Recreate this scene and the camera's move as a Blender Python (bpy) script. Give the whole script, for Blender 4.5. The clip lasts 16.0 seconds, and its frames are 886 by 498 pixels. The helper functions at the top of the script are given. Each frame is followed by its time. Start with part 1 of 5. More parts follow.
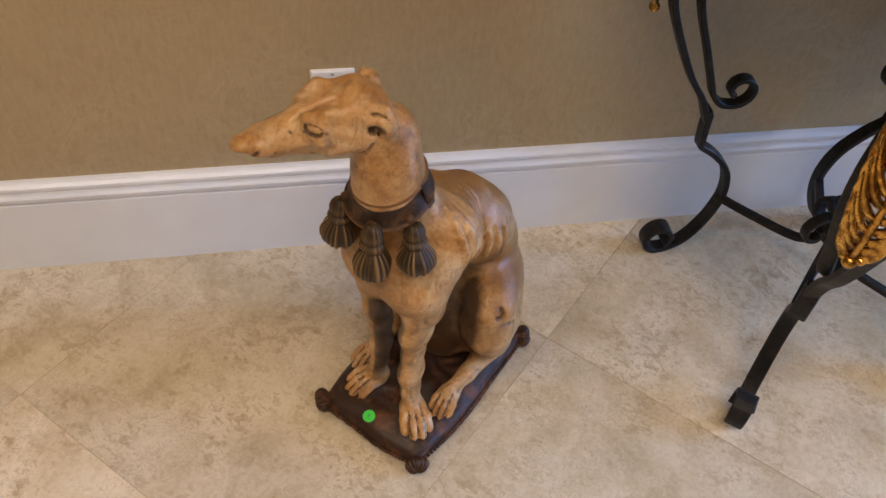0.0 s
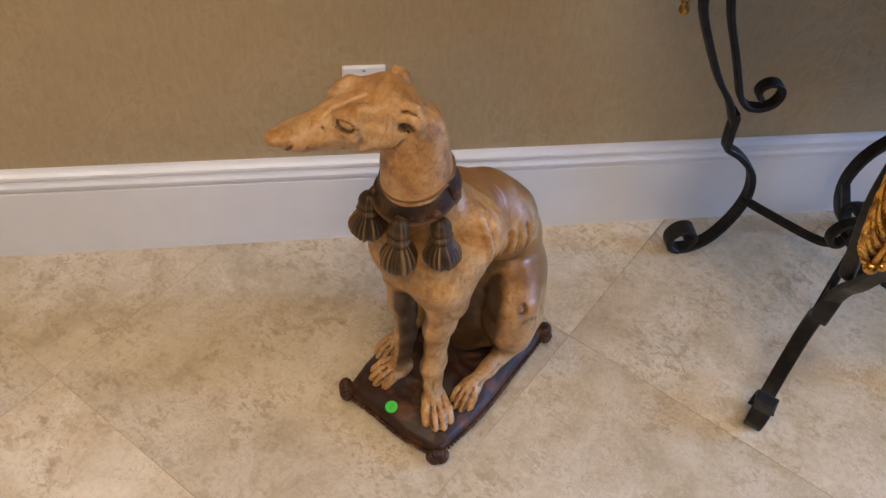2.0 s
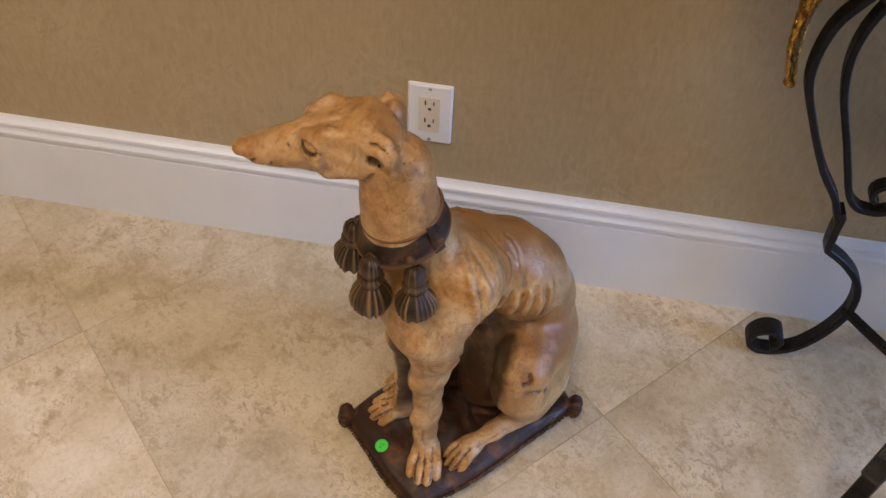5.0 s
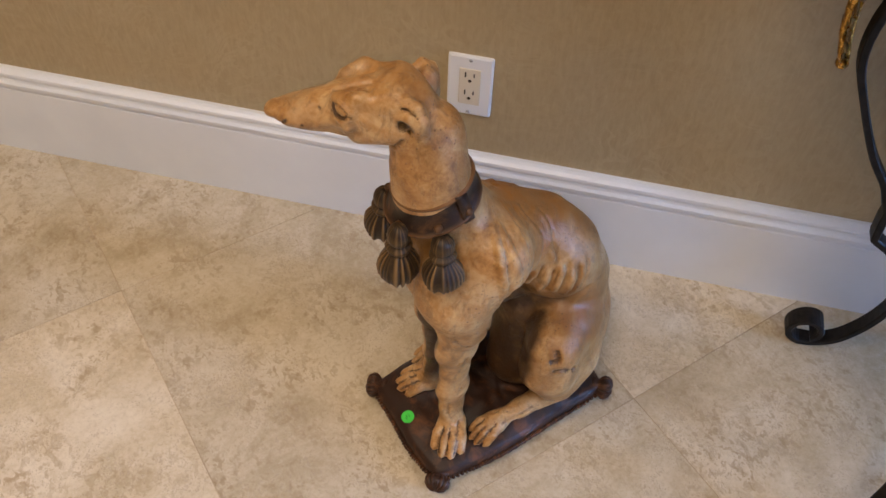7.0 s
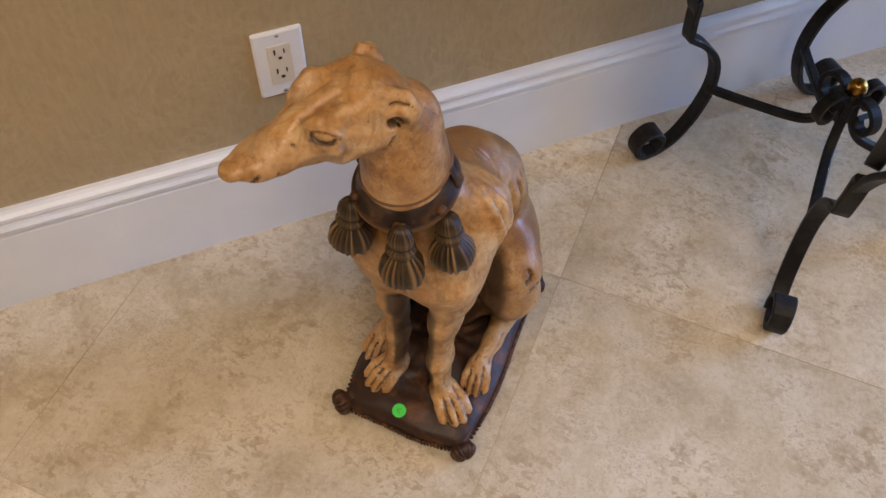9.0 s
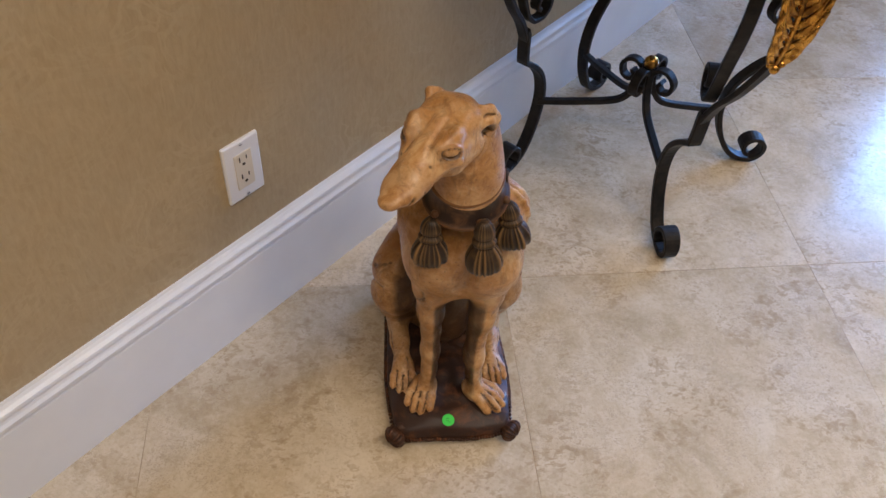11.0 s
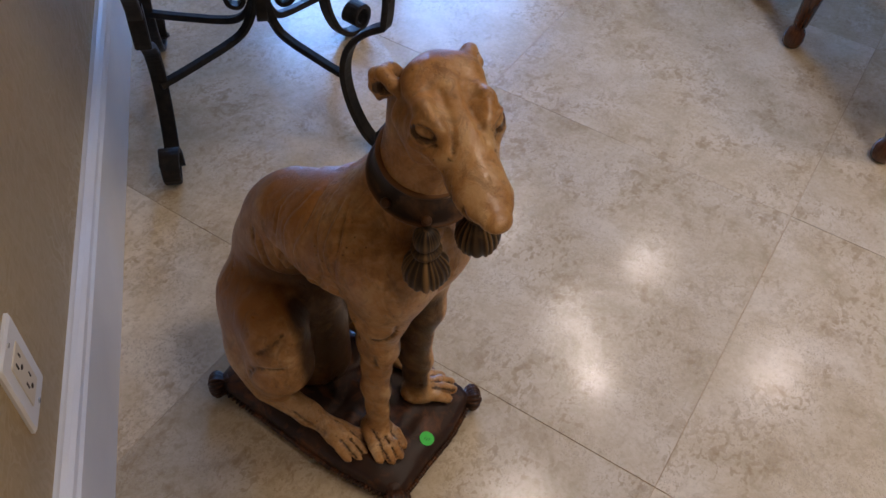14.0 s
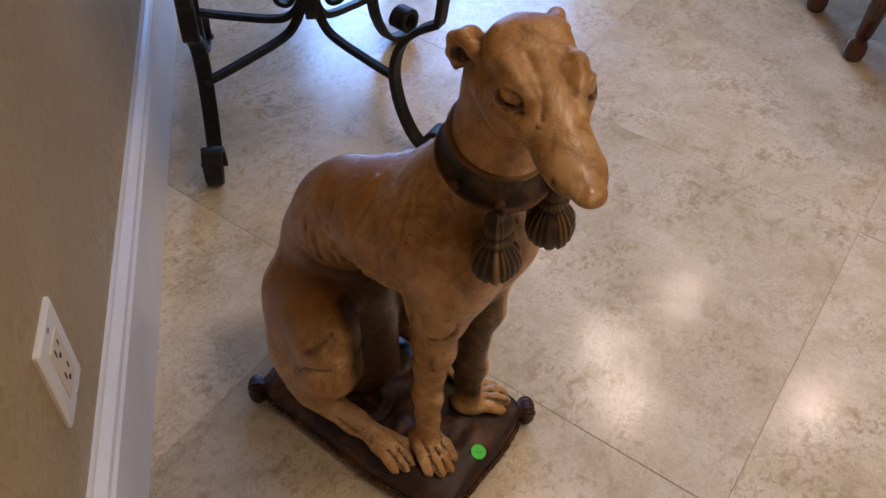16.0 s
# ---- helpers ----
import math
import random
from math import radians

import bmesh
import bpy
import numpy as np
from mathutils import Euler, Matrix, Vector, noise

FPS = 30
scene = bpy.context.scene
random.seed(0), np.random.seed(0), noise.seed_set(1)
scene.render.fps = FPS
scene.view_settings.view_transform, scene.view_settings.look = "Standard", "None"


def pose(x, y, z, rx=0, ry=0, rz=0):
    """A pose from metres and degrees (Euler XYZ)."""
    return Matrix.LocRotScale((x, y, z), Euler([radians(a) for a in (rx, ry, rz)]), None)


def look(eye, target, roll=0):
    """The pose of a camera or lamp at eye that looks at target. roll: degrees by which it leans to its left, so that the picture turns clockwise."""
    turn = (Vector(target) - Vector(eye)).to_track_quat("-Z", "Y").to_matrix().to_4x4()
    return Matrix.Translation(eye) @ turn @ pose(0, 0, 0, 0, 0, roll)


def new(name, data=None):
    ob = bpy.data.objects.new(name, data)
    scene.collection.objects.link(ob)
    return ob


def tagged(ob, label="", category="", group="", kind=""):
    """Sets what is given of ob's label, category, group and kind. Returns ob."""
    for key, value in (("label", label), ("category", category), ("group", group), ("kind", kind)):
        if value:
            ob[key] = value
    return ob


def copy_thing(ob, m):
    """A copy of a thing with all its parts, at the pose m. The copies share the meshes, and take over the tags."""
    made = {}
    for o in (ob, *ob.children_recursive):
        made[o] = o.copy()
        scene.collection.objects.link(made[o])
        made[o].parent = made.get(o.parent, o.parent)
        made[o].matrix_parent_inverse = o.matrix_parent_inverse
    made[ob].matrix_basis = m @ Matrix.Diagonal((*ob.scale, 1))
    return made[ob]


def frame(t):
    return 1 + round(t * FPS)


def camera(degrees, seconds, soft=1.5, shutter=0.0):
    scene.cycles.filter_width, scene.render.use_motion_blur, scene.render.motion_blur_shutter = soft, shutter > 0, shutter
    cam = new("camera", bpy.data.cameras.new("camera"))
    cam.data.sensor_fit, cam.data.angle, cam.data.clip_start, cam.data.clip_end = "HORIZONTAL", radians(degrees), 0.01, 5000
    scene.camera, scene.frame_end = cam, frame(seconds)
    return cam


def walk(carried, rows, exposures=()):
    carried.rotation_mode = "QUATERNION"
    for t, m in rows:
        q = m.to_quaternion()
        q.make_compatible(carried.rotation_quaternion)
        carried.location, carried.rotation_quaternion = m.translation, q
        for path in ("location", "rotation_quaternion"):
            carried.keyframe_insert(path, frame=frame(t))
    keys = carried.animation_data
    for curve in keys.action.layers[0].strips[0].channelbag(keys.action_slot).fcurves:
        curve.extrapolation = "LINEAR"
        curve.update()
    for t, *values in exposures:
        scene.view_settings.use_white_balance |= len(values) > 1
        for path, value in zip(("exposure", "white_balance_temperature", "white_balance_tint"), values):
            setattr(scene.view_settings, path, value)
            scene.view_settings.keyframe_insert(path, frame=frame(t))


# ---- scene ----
cam = camera(55.0, 16.0)
PATH = [
    (0, (0.221, -1.089, 1.192), (0.536, 0.207, -0.298), 5.5),
    (0.5, (0.214, -1.098, 1.198), (0.489, 0.191, -0.307), 4.7),
    (1, (0.214, -1.101, 1.2), (0.469, 0.199, -0.299), 4.4),
    (1.5, (0.214, -1.1, 1.205), (0.498, 0.191, -0.296), 5.7),
    (2, (0.217, -1.103, 1.208), (0.474, 0.194, -0.293), 5.1),
    (2.5, (0.225, -1.106, 1.207), (0.457, 0.193, -0.296), 4.3),
    (3, (0.235, -1.104, 1.196), (0.468, 0.19, -0.311), 4.1),
    (3.5, (0.241, -1.099, 1.176), (0.501, 0.152, -0.362), 4.3),
    (4, (0.239, -1.085, 1.177), (0.523, 0.19, -0.338), 6.7),
    (4.5, (0.343, -1.041, 1.186), (0.433, 0.275, -0.318), 6.4),
    (5, (0.439, -1.001, 1.175), (0.277, 0.304, -0.332), 3.4),
    (5.2, (0.462, -0.992, 1.166), (0.229, 0.296, -0.346), 2.4),
    (7.5, (0.452, -1.001, 1.159), (0.194, 0.244, -0.384), 2.2),
    (8, (0.348, -0.989, 1.128), (0.415, 0.259, -0.434), 0.5),
    (8.5, (0.195, -0.975, 1.122), (0.529, 0.167, -0.486), 0.0),
    (9, (0.143, -0.891, 1.132), (0.608, 0.168, -0.5), 2.0),
    (11.3, (-0.376, -0.82, 1.2), (0.806, -0.056, -0.22), 1.6),
    (11.5, (-0.41, -0.763, 1.199), (0.827, -0.06, -0.206), 0.4),
    (12, (-0.383, -0.657, 1.176), (0.937, -0.168, -0.245), 1.2),
    (12.5, (-0.298, -0.551, 1.155), (1.03, -0.25, -0.31), 0.1),
    (13, (-0.276, -0.437, 1.139), (1.011, -0.404, -0.392), 2.4),
    (13.5, (-0.274, -0.328, 1.115), (0.973, -0.538, -0.435), 3.1),
    (14, (-0.229, -0.265, 1.051), (1.033, -0.628, -0.458), 5.2),
    (14.5, (-0.203, -0.235, 0.998), (1.119, -0.569, -0.464), 2.7),
    (15, (-0.211, -0.238, 0.997), (1.127, -0.586, -0.448), 4.4),
    (15.5, (-0.212, -0.237, 0.99), (1.139, -0.576, -0.445), 4.6),
    (16, (-0.211, -0.232, 0.981), (1.113, -0.547, -0.484), 4.5),
]
LIGHTNESS = [(0, -0.14, 5950, 17), (9, -0.16, 5900, 17), (11.5, -0.18, 5500, 16), (12.5, -0.76, 5500, 20), (13.5, -0.86, 5500, 19), (14.5, -0.80, 5700, 20), (16, -0.64, 6000, 22)]
walk(cam, [(t, look(eye, target, roll)) for t, eye, target, roll in PATH], LIGHTNESS)

# ---- world and lights ----
EXPOSURE = 0.0
scene.view_settings.exposure = EXPOSURE

world = bpy.data.worlds.new("world")
world.use_nodes = True
scene.world = world
sky = world.node_tree.nodes.new("ShaderNodeTexSky")
sky.sky_type, sky.sun_disc = "NISHITA", False
sky.sun_elevation, sky.sun_rotation = radians(40), radians(70)
world.node_tree.nodes["Background"].inputs["Strength"].default_value = 0.12
world.node_tree.links.new(sky.outputs[0], world.node_tree.nodes["Background"].inputs["Color"])

# room: wall along y = 0, window wall at x = ROOM_X1
ROOM_X0, ROOM_X1, ROOM_Y0, CEIL = -4.5, 4.4, -7.0, 2.75
WINDOWS = [(-0.80, -0.38), (-1.95, -1.15)]
WIN_Z0, WIN_Z1 = 0.15, 2.25
# the last three are unseen fill lamps added to light wall and statue
DOWNLIGHTS_AND_FILLS = [(1.3, -1.2), (2.62, -2.33), (1.97, -1.78), (2.32, -1.78), (1.8, -2.76), (3.23, -1.58), (0.15, -1.35), (-1.05, -1.35), (0.2, -2.7)]
WATTS = [1.2, 0.8, 0.8, 0.8, 0.8, 0.8, 11, 14, 19]
# unseen opening in the front wall, assumed for cool frontal light
ASSUMED_FRONT_WINDOW = (-2.2, -0.9)


def lamp(name, kind, energy, colour, m, size=0.1, size_y=None, spread=180):
    data = bpy.data.lights.new(name, kind)
    data.energy, data.color = energy, colour
    if kind == "AREA":
        data.shape, data.size, data.size_y = ("RECTANGLE", size, size_y) if size_y else ("DISK", size, size)
        data.spread = radians(spread)
    else:
        data.shadow_soft_size = size
    ob = new(name, data)
    ob.matrix_world = m
    return ob


for y0, y1 in WINDOWS:
    lamp("window_daylight", "AREA", 25 * (y1 - y0), (0.28, 0.54, 1.0), look((ROOM_X1 + 0.02, (y0 + y1) / 2, (WIN_Z0 + WIN_Z1) / 2), (0, (y0 + y1) / 2 + 0.15, -0.2)), y1 - y0, WIN_Z1 - WIN_Z0, 50)
# cool fill added at the assumed front opening
lamp("window_daylight", "AREA", 5, (0.5, 0.66, 1.0), look(((ASSUMED_FRONT_WINDOW[0] + ASSUMED_FRONT_WINDOW[1]) / 2, ROOM_Y0 - 0.02, (WIN_Z0 + WIN_Z1) / 2), ((ASSUMED_FRONT_WINDOW[0] + ASSUMED_FRONT_WINDOW[1]) / 2, 0, 0.9)), ASSUMED_FRONT_WINDOW[1] - ASSUMED_FRONT_WINDOW[0], WIN_Z1 - WIN_Z0)
# the strong, wide beams are the three added fills
for (x, y), watts in zip(DOWNLIGHTS_AND_FILLS, WATTS):
    lamp("downlight_beam", "AREA", watts, (1.0, 0.79, 0.52), look((x, y, CEIL - 0.012), (x, y, 0)), 0.26 if watts < 5 else 0.6, None, 115)


# ---- materials ----
def material(name, colour, rough=0.5, metal=0.0, spec=0.5):
    mat = bpy.data.materials.new(name)
    mat.use_nodes = True
    b = mat.node_tree.nodes["Principled BSDF"]
    b.inputs["Base Color"].default_value = (*colour, 1)
    b.inputs["Roughness"].default_value, b.inputs["Metallic"].default_value = rough, metal
    b.inputs["Specular IOR Level"].default_value = spec
    return mat


class Nodes:
    """Short hand for building a material's nodes."""

    def __init__(self, mat):
        self.tree, self.out = mat.node_tree, mat.node_tree.nodes["Principled BSDF"]
        self.coord = self.add("ShaderNodeTexCoord").outputs["Object"]

    def add(self, kind, **values):
        node = self.tree.nodes.new(kind)
        if "data_type" in values:
            node.data_type = values["data_type"]
        if "blend_type" in values:
            node.blend_type = values["blend_type"]
        if "operation" in values:
            node.operation = values["operation"]
        if "feature" in values:
            node.feature = values["feature"]
        if "attribute_name" in values:
            node.attribute_name = values["attribute_name"]
        return node

    def link(self, a, b):
        self.tree.links.new(a, b)

    def put(self, socket, value):
        if isinstance(value, (int, float)):
            socket.default_value = value
        elif isinstance(value, tuple):
            socket.default_value = (*value, 1) if len(value) == 3 and len(socket.default_value) == 4 else value
        else:
            self.link(value, socket)

    def noise(self, scale, detail=4, rough=0.55, distortion=0.0, vector=None):
        n = self.add("ShaderNodeTexNoise")
        self.put(n.inputs["Vector"], vector or self.coord)
        for key, value in (("Scale", scale), ("Detail", detail), ("Roughness", rough), ("Distortion", distortion)):
            n.inputs[key].default_value = value
        return n.outputs["Fac"]

    def voronoi(self, scale, feature="F1", vector=None):
        n = self.add("ShaderNodeTexVoronoi", feature=feature)
        self.put(n.inputs["Vector"], vector or self.coord)
        n.inputs["Scale"].default_value = scale
        return n.outputs["Distance"]

    def ramp(self, value, *stops):
        n = self.add("ShaderNodeValToRGB")
        self.put(n.inputs[0], value)
        while len(n.color_ramp.elements) < len(stops):
            n.color_ramp.elements.new(1.0)
        for e, (pos, col) in zip(n.color_ramp.elements, stops):
            e.position = pos
            e.color = (col, col, col, 1) if isinstance(col, (int, float)) else (*col, 1)
        return n.outputs[0]

    def mix(self, fac, a, b, blend="MIX"):
        n = self.add("ShaderNodeMix", data_type="RGBA", blend_type=blend)
        self.put(n.inputs[0], fac)
        self.put(n.inputs[6], a)
        self.put(n.inputs[7], b)
        return n.outputs[2]

    def math(self, op, a, b=0.0):
        n = self.add("ShaderNodeMath", operation=op)
        self.put(n.inputs[0], a)
        self.put(n.inputs[1], b)
        return n.outputs[0]

    def bump(self, height, strength=0.3, distance=0.002, normal=None):
        n = self.add("ShaderNodeBump")
        n.inputs["Strength"].default_value, n.inputs["Distance"].default_value = strength, distance
        self.put(n.inputs["Height"], height)
        if normal:
            self.link(normal, n.inputs["Normal"])
        return n.outputs[0]

    def scaled(self, x, y, z, rot=0.0, vector=None):
        n = self.add("ShaderNodeMapping")
        self.put(n.inputs["Vector"], vector or self.coord)
        n.inputs["Scale"].default_value, n.inputs["Rotation"].default_value = (x, y, z), (0, 0, rot)
        return n.outputs[0]

    def attribute(self, name):
        return self.add("ShaderNodeAttribute", attribute_name=name).outputs["Fac"]

    def final(self, colour=None, rough=None, normal=None):
        for key, value in (("Base Color", colour), ("Roughness", rough), ("Normal", normal)):
            if value is not None:
                self.put(self.out.inputs[key], value)


def wallpaper_material():
    mat = material("wallpaper", (0.36, 0.25, 0.13), 0.5)
    n = Nodes(mat)
    weave = n.noise(150, 5, 0.7, vector=n.scaled(1, 1, 0.22))
    streak = n.noise(20, 4, 0.6, 1.8, n.scaled(1, 1, 0.42))
    moire = n.ramp(streak, (0.40, 0.0), (0.47, 1.0), (0.53, 1.0), (0.60, 0.0))
    scroll = n.ramp(n.noise(9, 2, 0.5, 4.5), (0.45, 0.0), (0.48, 1.0), (0.55, 1.0), (0.58, 0.0))
    patch = n.ramp(n.noise(3.2, 2), (0.46, 0.0), (0.6, 1.0))
    leaf = n.math("MULTIPLY", n.math("MAXIMUM", scroll, n.math("MULTIPLY", moire, 0.55)), n.math("ADD", n.math("MULTIPLY", patch, 0.6), 0.4))
    cloud = n.noise(2.2, 3)
    col = n.mix(n.ramp(weave, (0.35, 0.0), (0.7, 1.0)), (0.385, 0.285, 0.145), (0.455, 0.345, 0.188))
    col = n.mix(n.math("MULTIPLY", leaf, 0.34), col, (0.545, 0.43, 0.25))
    col = n.mix(n.math("MULTIPLY", n.ramp(cloud, (0.4, 0.0), (0.7, 1.0)), 0.3), col, (0.37, 0.272, 0.138))
    rough = n.mix(leaf, (0.55, 0.55, 0.55), (0.4, 0.4, 0.4))
    n.final(col, rough, n.bump(n.math("ADD", n.math("MULTIPLY", weave, 0.5), leaf), 0.16, 0.001))
    return mat


def painted_material():
    mat = material("white_paint", (0.78, 0.77, 0.75), 0.35)
    n = Nodes(mat)
    col = n.mix(n.ramp(n.noise(7, 4), (0.35, 0.0), (0.75, 1.0)), (0.84, 0.85, 0.86), (0.77, 0.78, 0.80))
    n.final(col, n.ramp(n.noise(20, 3), (0.3, 0.3), (0.7, 0.42)), n.bump(n.noise(45, 3), 0.05, 0.001))
    return mat


def travertine_material():
    mat = material("travertine", (0.55, 0.45, 0.33), 0.3, 0.0, 0.85)
    n = Nodes(mat)
    info = n.add("ShaderNodeObjectInfo").outputs["Random"]
    shift = n.add("ShaderNodeVectorMath", operation="ADD")
    comb = n.add("ShaderNodeCombineXYZ")
    for i, k in enumerate((37.0, 91.0, 17.0)):
        n.link(n.math("MULTIPLY", info, k), comb.inputs[i])
    n.link(n.coord, shift.inputs[0])
    n.link(comb.outputs[0], shift.inputs[1])
    v = shift.outputs[0]
    cloud = n.noise(7.5, 8, 0.7, 0.35, v)
    blotch = n.noise(3.4, 7, 0.68, 0.6, v)
    grain = n.noise(130, 5, 0.7, 0.2, v)
    col = n.ramp(cloud, (0.34, (0.50, 0.41, 0.268)), (0.47, (0.61, 0.508, 0.352)), (0.62, (0.71, 0.618, 0.468)))
    col = n.mix(n.math("MULTIPLY", n.ramp(blotch, (0.50, 0.0), (0.62, 1.0)), 0.30), col, (0.43, 0.335, 0.195))
    # brown mottling a few millimetres across, thick in some places and thin in others
    where = n.ramp(n.noise(9, 4, 0.6, 0.4, v), (0.42, 0.12), (0.62, 1.0))
    for scale, lo, hi, amount in ((58, 0.56, 0.60, 0.52), (110, 0.57, 0.61, 0.58), (34, 0.56, 0.61, 0.36)):
        spot = n.math("MULTIPLY", n.ramp(n.noise(scale, 3, 0.55, 0.5, n.scaled(1.0, 0.7, 1, vector=v)), (lo, 0.0), (hi, 1.0)), where)
        col = n.mix(n.math("MULTIPLY", spot, amount), col, (0.38, 0.275, 0.16))
    col = n.mix(n.math("MULTIPLY", n.ramp(grain, (0.35, 1.0), (0.5, 0.0)), 0.22), col, (0.36, 0.27, 0.17))
    col = n.mix(n.math("MULTIPLY", n.ramp(grain, (0.52, 0.0), (0.68, 1.0)), 0.22), col, (0.76, 0.68, 0.56))
    # filled pores of several sizes, gathered in patches along the bed of the stone
    warp = n.add("ShaderNodeVectorMath", operation="ADD")
    jitter = n.add("ShaderNodeTexNoise")
    n.link(v, jitter.inputs["Vector"])
    jitter.inputs["Scale"].default_value = 45
    spread = n.add("ShaderNodeVectorMath", operation="SCALE")
    n.link(jitter.outputs["Color"], spread.inputs[0])
    spread.inputs["Scale"].default_value = 0.020
    n.link(v, warp.inputs[0])
    n.link(spread.outputs[0], warp.inputs[1])
    bed = n.scaled(1.0, 0.72, 1, vector=warp.outputs[0])
    patch = n.ramp(n.noise(11, 5, 0.68, 0.3, v), (0.40, 0.0), (0.56, 1.0))
    pore = 0.0
    for scale, lo, hi, amount in ((120, 0.04, 0.30, 0.7), (230, 0.06, 0.30, 0.9), (380, 0.06, 0.26, 0.9)):
        hole = n.ramp(n.math("SUBTRACT", n.math("ADD", n.math("MULTIPLY", n.math("ADD", patch, n.noise(scale * 0.3, 2, 0.5, 0.0, v)), 0.26), lo - 0.16), n.voronoi(scale, vector=bed)), (0.0, 0.0), (0.07, 1.0))
        pore = n.math("MAXIMUM", pore, n.math("MULTIPLY", hole, amount))
    col = n.mix(n.math("MULTIPLY", pore, 0.62), col, (0.29, 0.20, 0.11))
    tone = n.math("ADD", n.math("MULTIPLY", info, 0.26), 0.87)
    col = n.mix(1.0, col, n.mix(0.0, tone, tone), "MULTIPLY")
    rough = n.math("ADD", n.ramp(n.noise(16, 5, 0.65, 0.4, v), (0.3, 0.11), (0.75, 0.23)), n.math("MULTIPLY", pore, 0.2))
    h = n.math("SUBTRACT", n.math("MULTIPLY", n.noise(6, 3, vector=v), 0.6), n.math("MULTIPLY", pore, 0.35))
    n.final(col, rough, n.bump(n.math("ADD", h, n.math("MULTIPLY", grain, 0.12)), 0.14, 0.002))
    return mat


def grout_material():
    """Cream filler that has gone brown along stretches of the joints."""
    mat = material("grout", (0.50, 0.39, 0.255), 0.75)
    n = Nodes(mat)
    dirt = n.ramp(n.noise(1.7, 4, 0.6, 0.3), (0.48, 0.0), (0.66, 1.0))
    fine = n.ramp(n.noise(60, 4, 0.6), (0.3, 0.6), (0.7, 1.0))
    n.final(n.mix(n.math("MULTIPLY", dirt, fine), (0.50, 0.39, 0.255), (0.22, 0.14, 0.075)), 0.75, n.bump(fine, 0.2, 0.001))
    return mat


def iron_material():
    mat = material("wrought_iron", (0.012, 0.011, 0.011), 0.5, 0.0, 0.22)
    n = Nodes(mat)
    f = n.noise(55, 5, 0.65)
    col = n.mix(n.ramp(f, (0.4, 0.0), (0.75, 1.0)), (0.009, 0.0085, 0.0088), (0.026, 0.021, 0.017))
    n.final(col, n.ramp(n.noise(24, 4), (0.3, 0.42), (0.75, 0.62)), n.bump(f, 0.25, 0.0015))
    return mat


def gilt_material():
    mat = material("gilt_metal", (0.75, 0.42, 0.08), 0.28, 1.0)
    n = Nodes(mat)
    f = n.noise(70, 4, 0.6)
    col = n.mix(n.ramp(f, (0.42, 0.0), (0.62, 1.0)), (0.60, 0.33, 0.06), (0.20, 0.09, 0.018))
    n.final(col, n.ramp(f, (0.35, 0.2), (0.7, 0.42)), n.bump(f, 0.06, 0.001))
    return mat


def clay_material():
    """Tan cast body with a brown antique wash worked into the carving, plus shade painted underneath and inside the
    legs.
    """
    mat = material("antiqued_clay", (0.42, 0.25, 0.12), 0.42, 0.0, 0.45)
    n = Nodes(mat)
    cloud = n.math("ADD", n.math("MULTIPLY", n.noise(17, 8, 0.7, 0.8), 0.6), n.math("MULTIPLY", n.noise(75, 6, 0.7, 0.4), 0.4))
    big = n.noise(6.0, 5, 0.6, 0.6)
    col = n.ramp(cloud, (0.38, (0.27, 0.125, 0.037)), (0.48, (0.475, 0.250, 0.082)), (0.58, (0.60, 0.382, 0.176)))
    brushed = n.ramp(n.math("ADD", n.attribute("rub"), n.math("MULTIPLY", n.math("SUBTRACT", n.noise(24, 6, 0.68, 0.6), 0.5), 1.1)), (0.12, 0.0), (0.75, 1.0))
    glaze = n.math("MAXIMUM", n.math("MULTIPLY", brushed, 0.92), n.math("MULTIPLY", n.ramp(big, (0.47, 0.0), (0.60, 1.0)), 0.46))
    col = n.mix(glaze, col, (0.29, 0.113, 0.020))
    streak = n.ramp(n.noise(62, 7, 0.72, 0.8, n.scaled(1, 1, 0.4)), (0.50, 0.0), (0.62, 1.0))
    col = n.mix(n.math("MULTIPLY", streak, 0.5), col, (0.17, 0.088, 0.036))
    # brown wash left in broad smears where it was wiped
    smear = n.ramp(n.noise(11, 6, 0.66, 1.2, n.scaled(1, 1, 0.6)), (0.50, 0.0), (0.66, 1.0))
    col = n.mix(n.math("MULTIPLY", smear, 0.38), col, (0.20, 0.098, 0.036))
    pits = n.ramp(n.voronoi(150), (0.0, 1.0), (0.10, 1.0), (0.20, 0.0))
    pits = n.math("MULTIPLY", pits, n.ramp(n.noise(18, 3), (0.50, 0.0), (0.60, 1.0)))
    # this mask also carries shade painted under the belly and on the legs
    wash_shade = n.math("MULTIPLY", n.attribute("wash_shade"), n.ramp(n.noise(45, 4, 0.6), (0.25, 0.55), (0.7, 1.0)))
    col = n.mix(n.math("MULTIPLY", pits, 0.75), col, (0.09, 0.042, 0.018))
    col = n.mix(n.ramp(wash_shade, (0.04, 0.0), (0.7, 0.93)), col, (0.050, 0.024, 0.011))
    rough = n.ramp(n.noise(18, 4), (0.3, 0.27), (0.75, 0.46))
    h = n.math("ADD", n.math("MULTIPLY", n.noise(110, 4, 0.6), 0.35), n.math("MULTIPLY", n.noise(30, 5, 0.6), 0.8))
    n.final(col, rough, n.bump(n.math("SUBTRACT", h, n.math("ADD", pits, n.math("MULTIPLY", streak, 0.25))), 0.42, 0.003))
    return mat


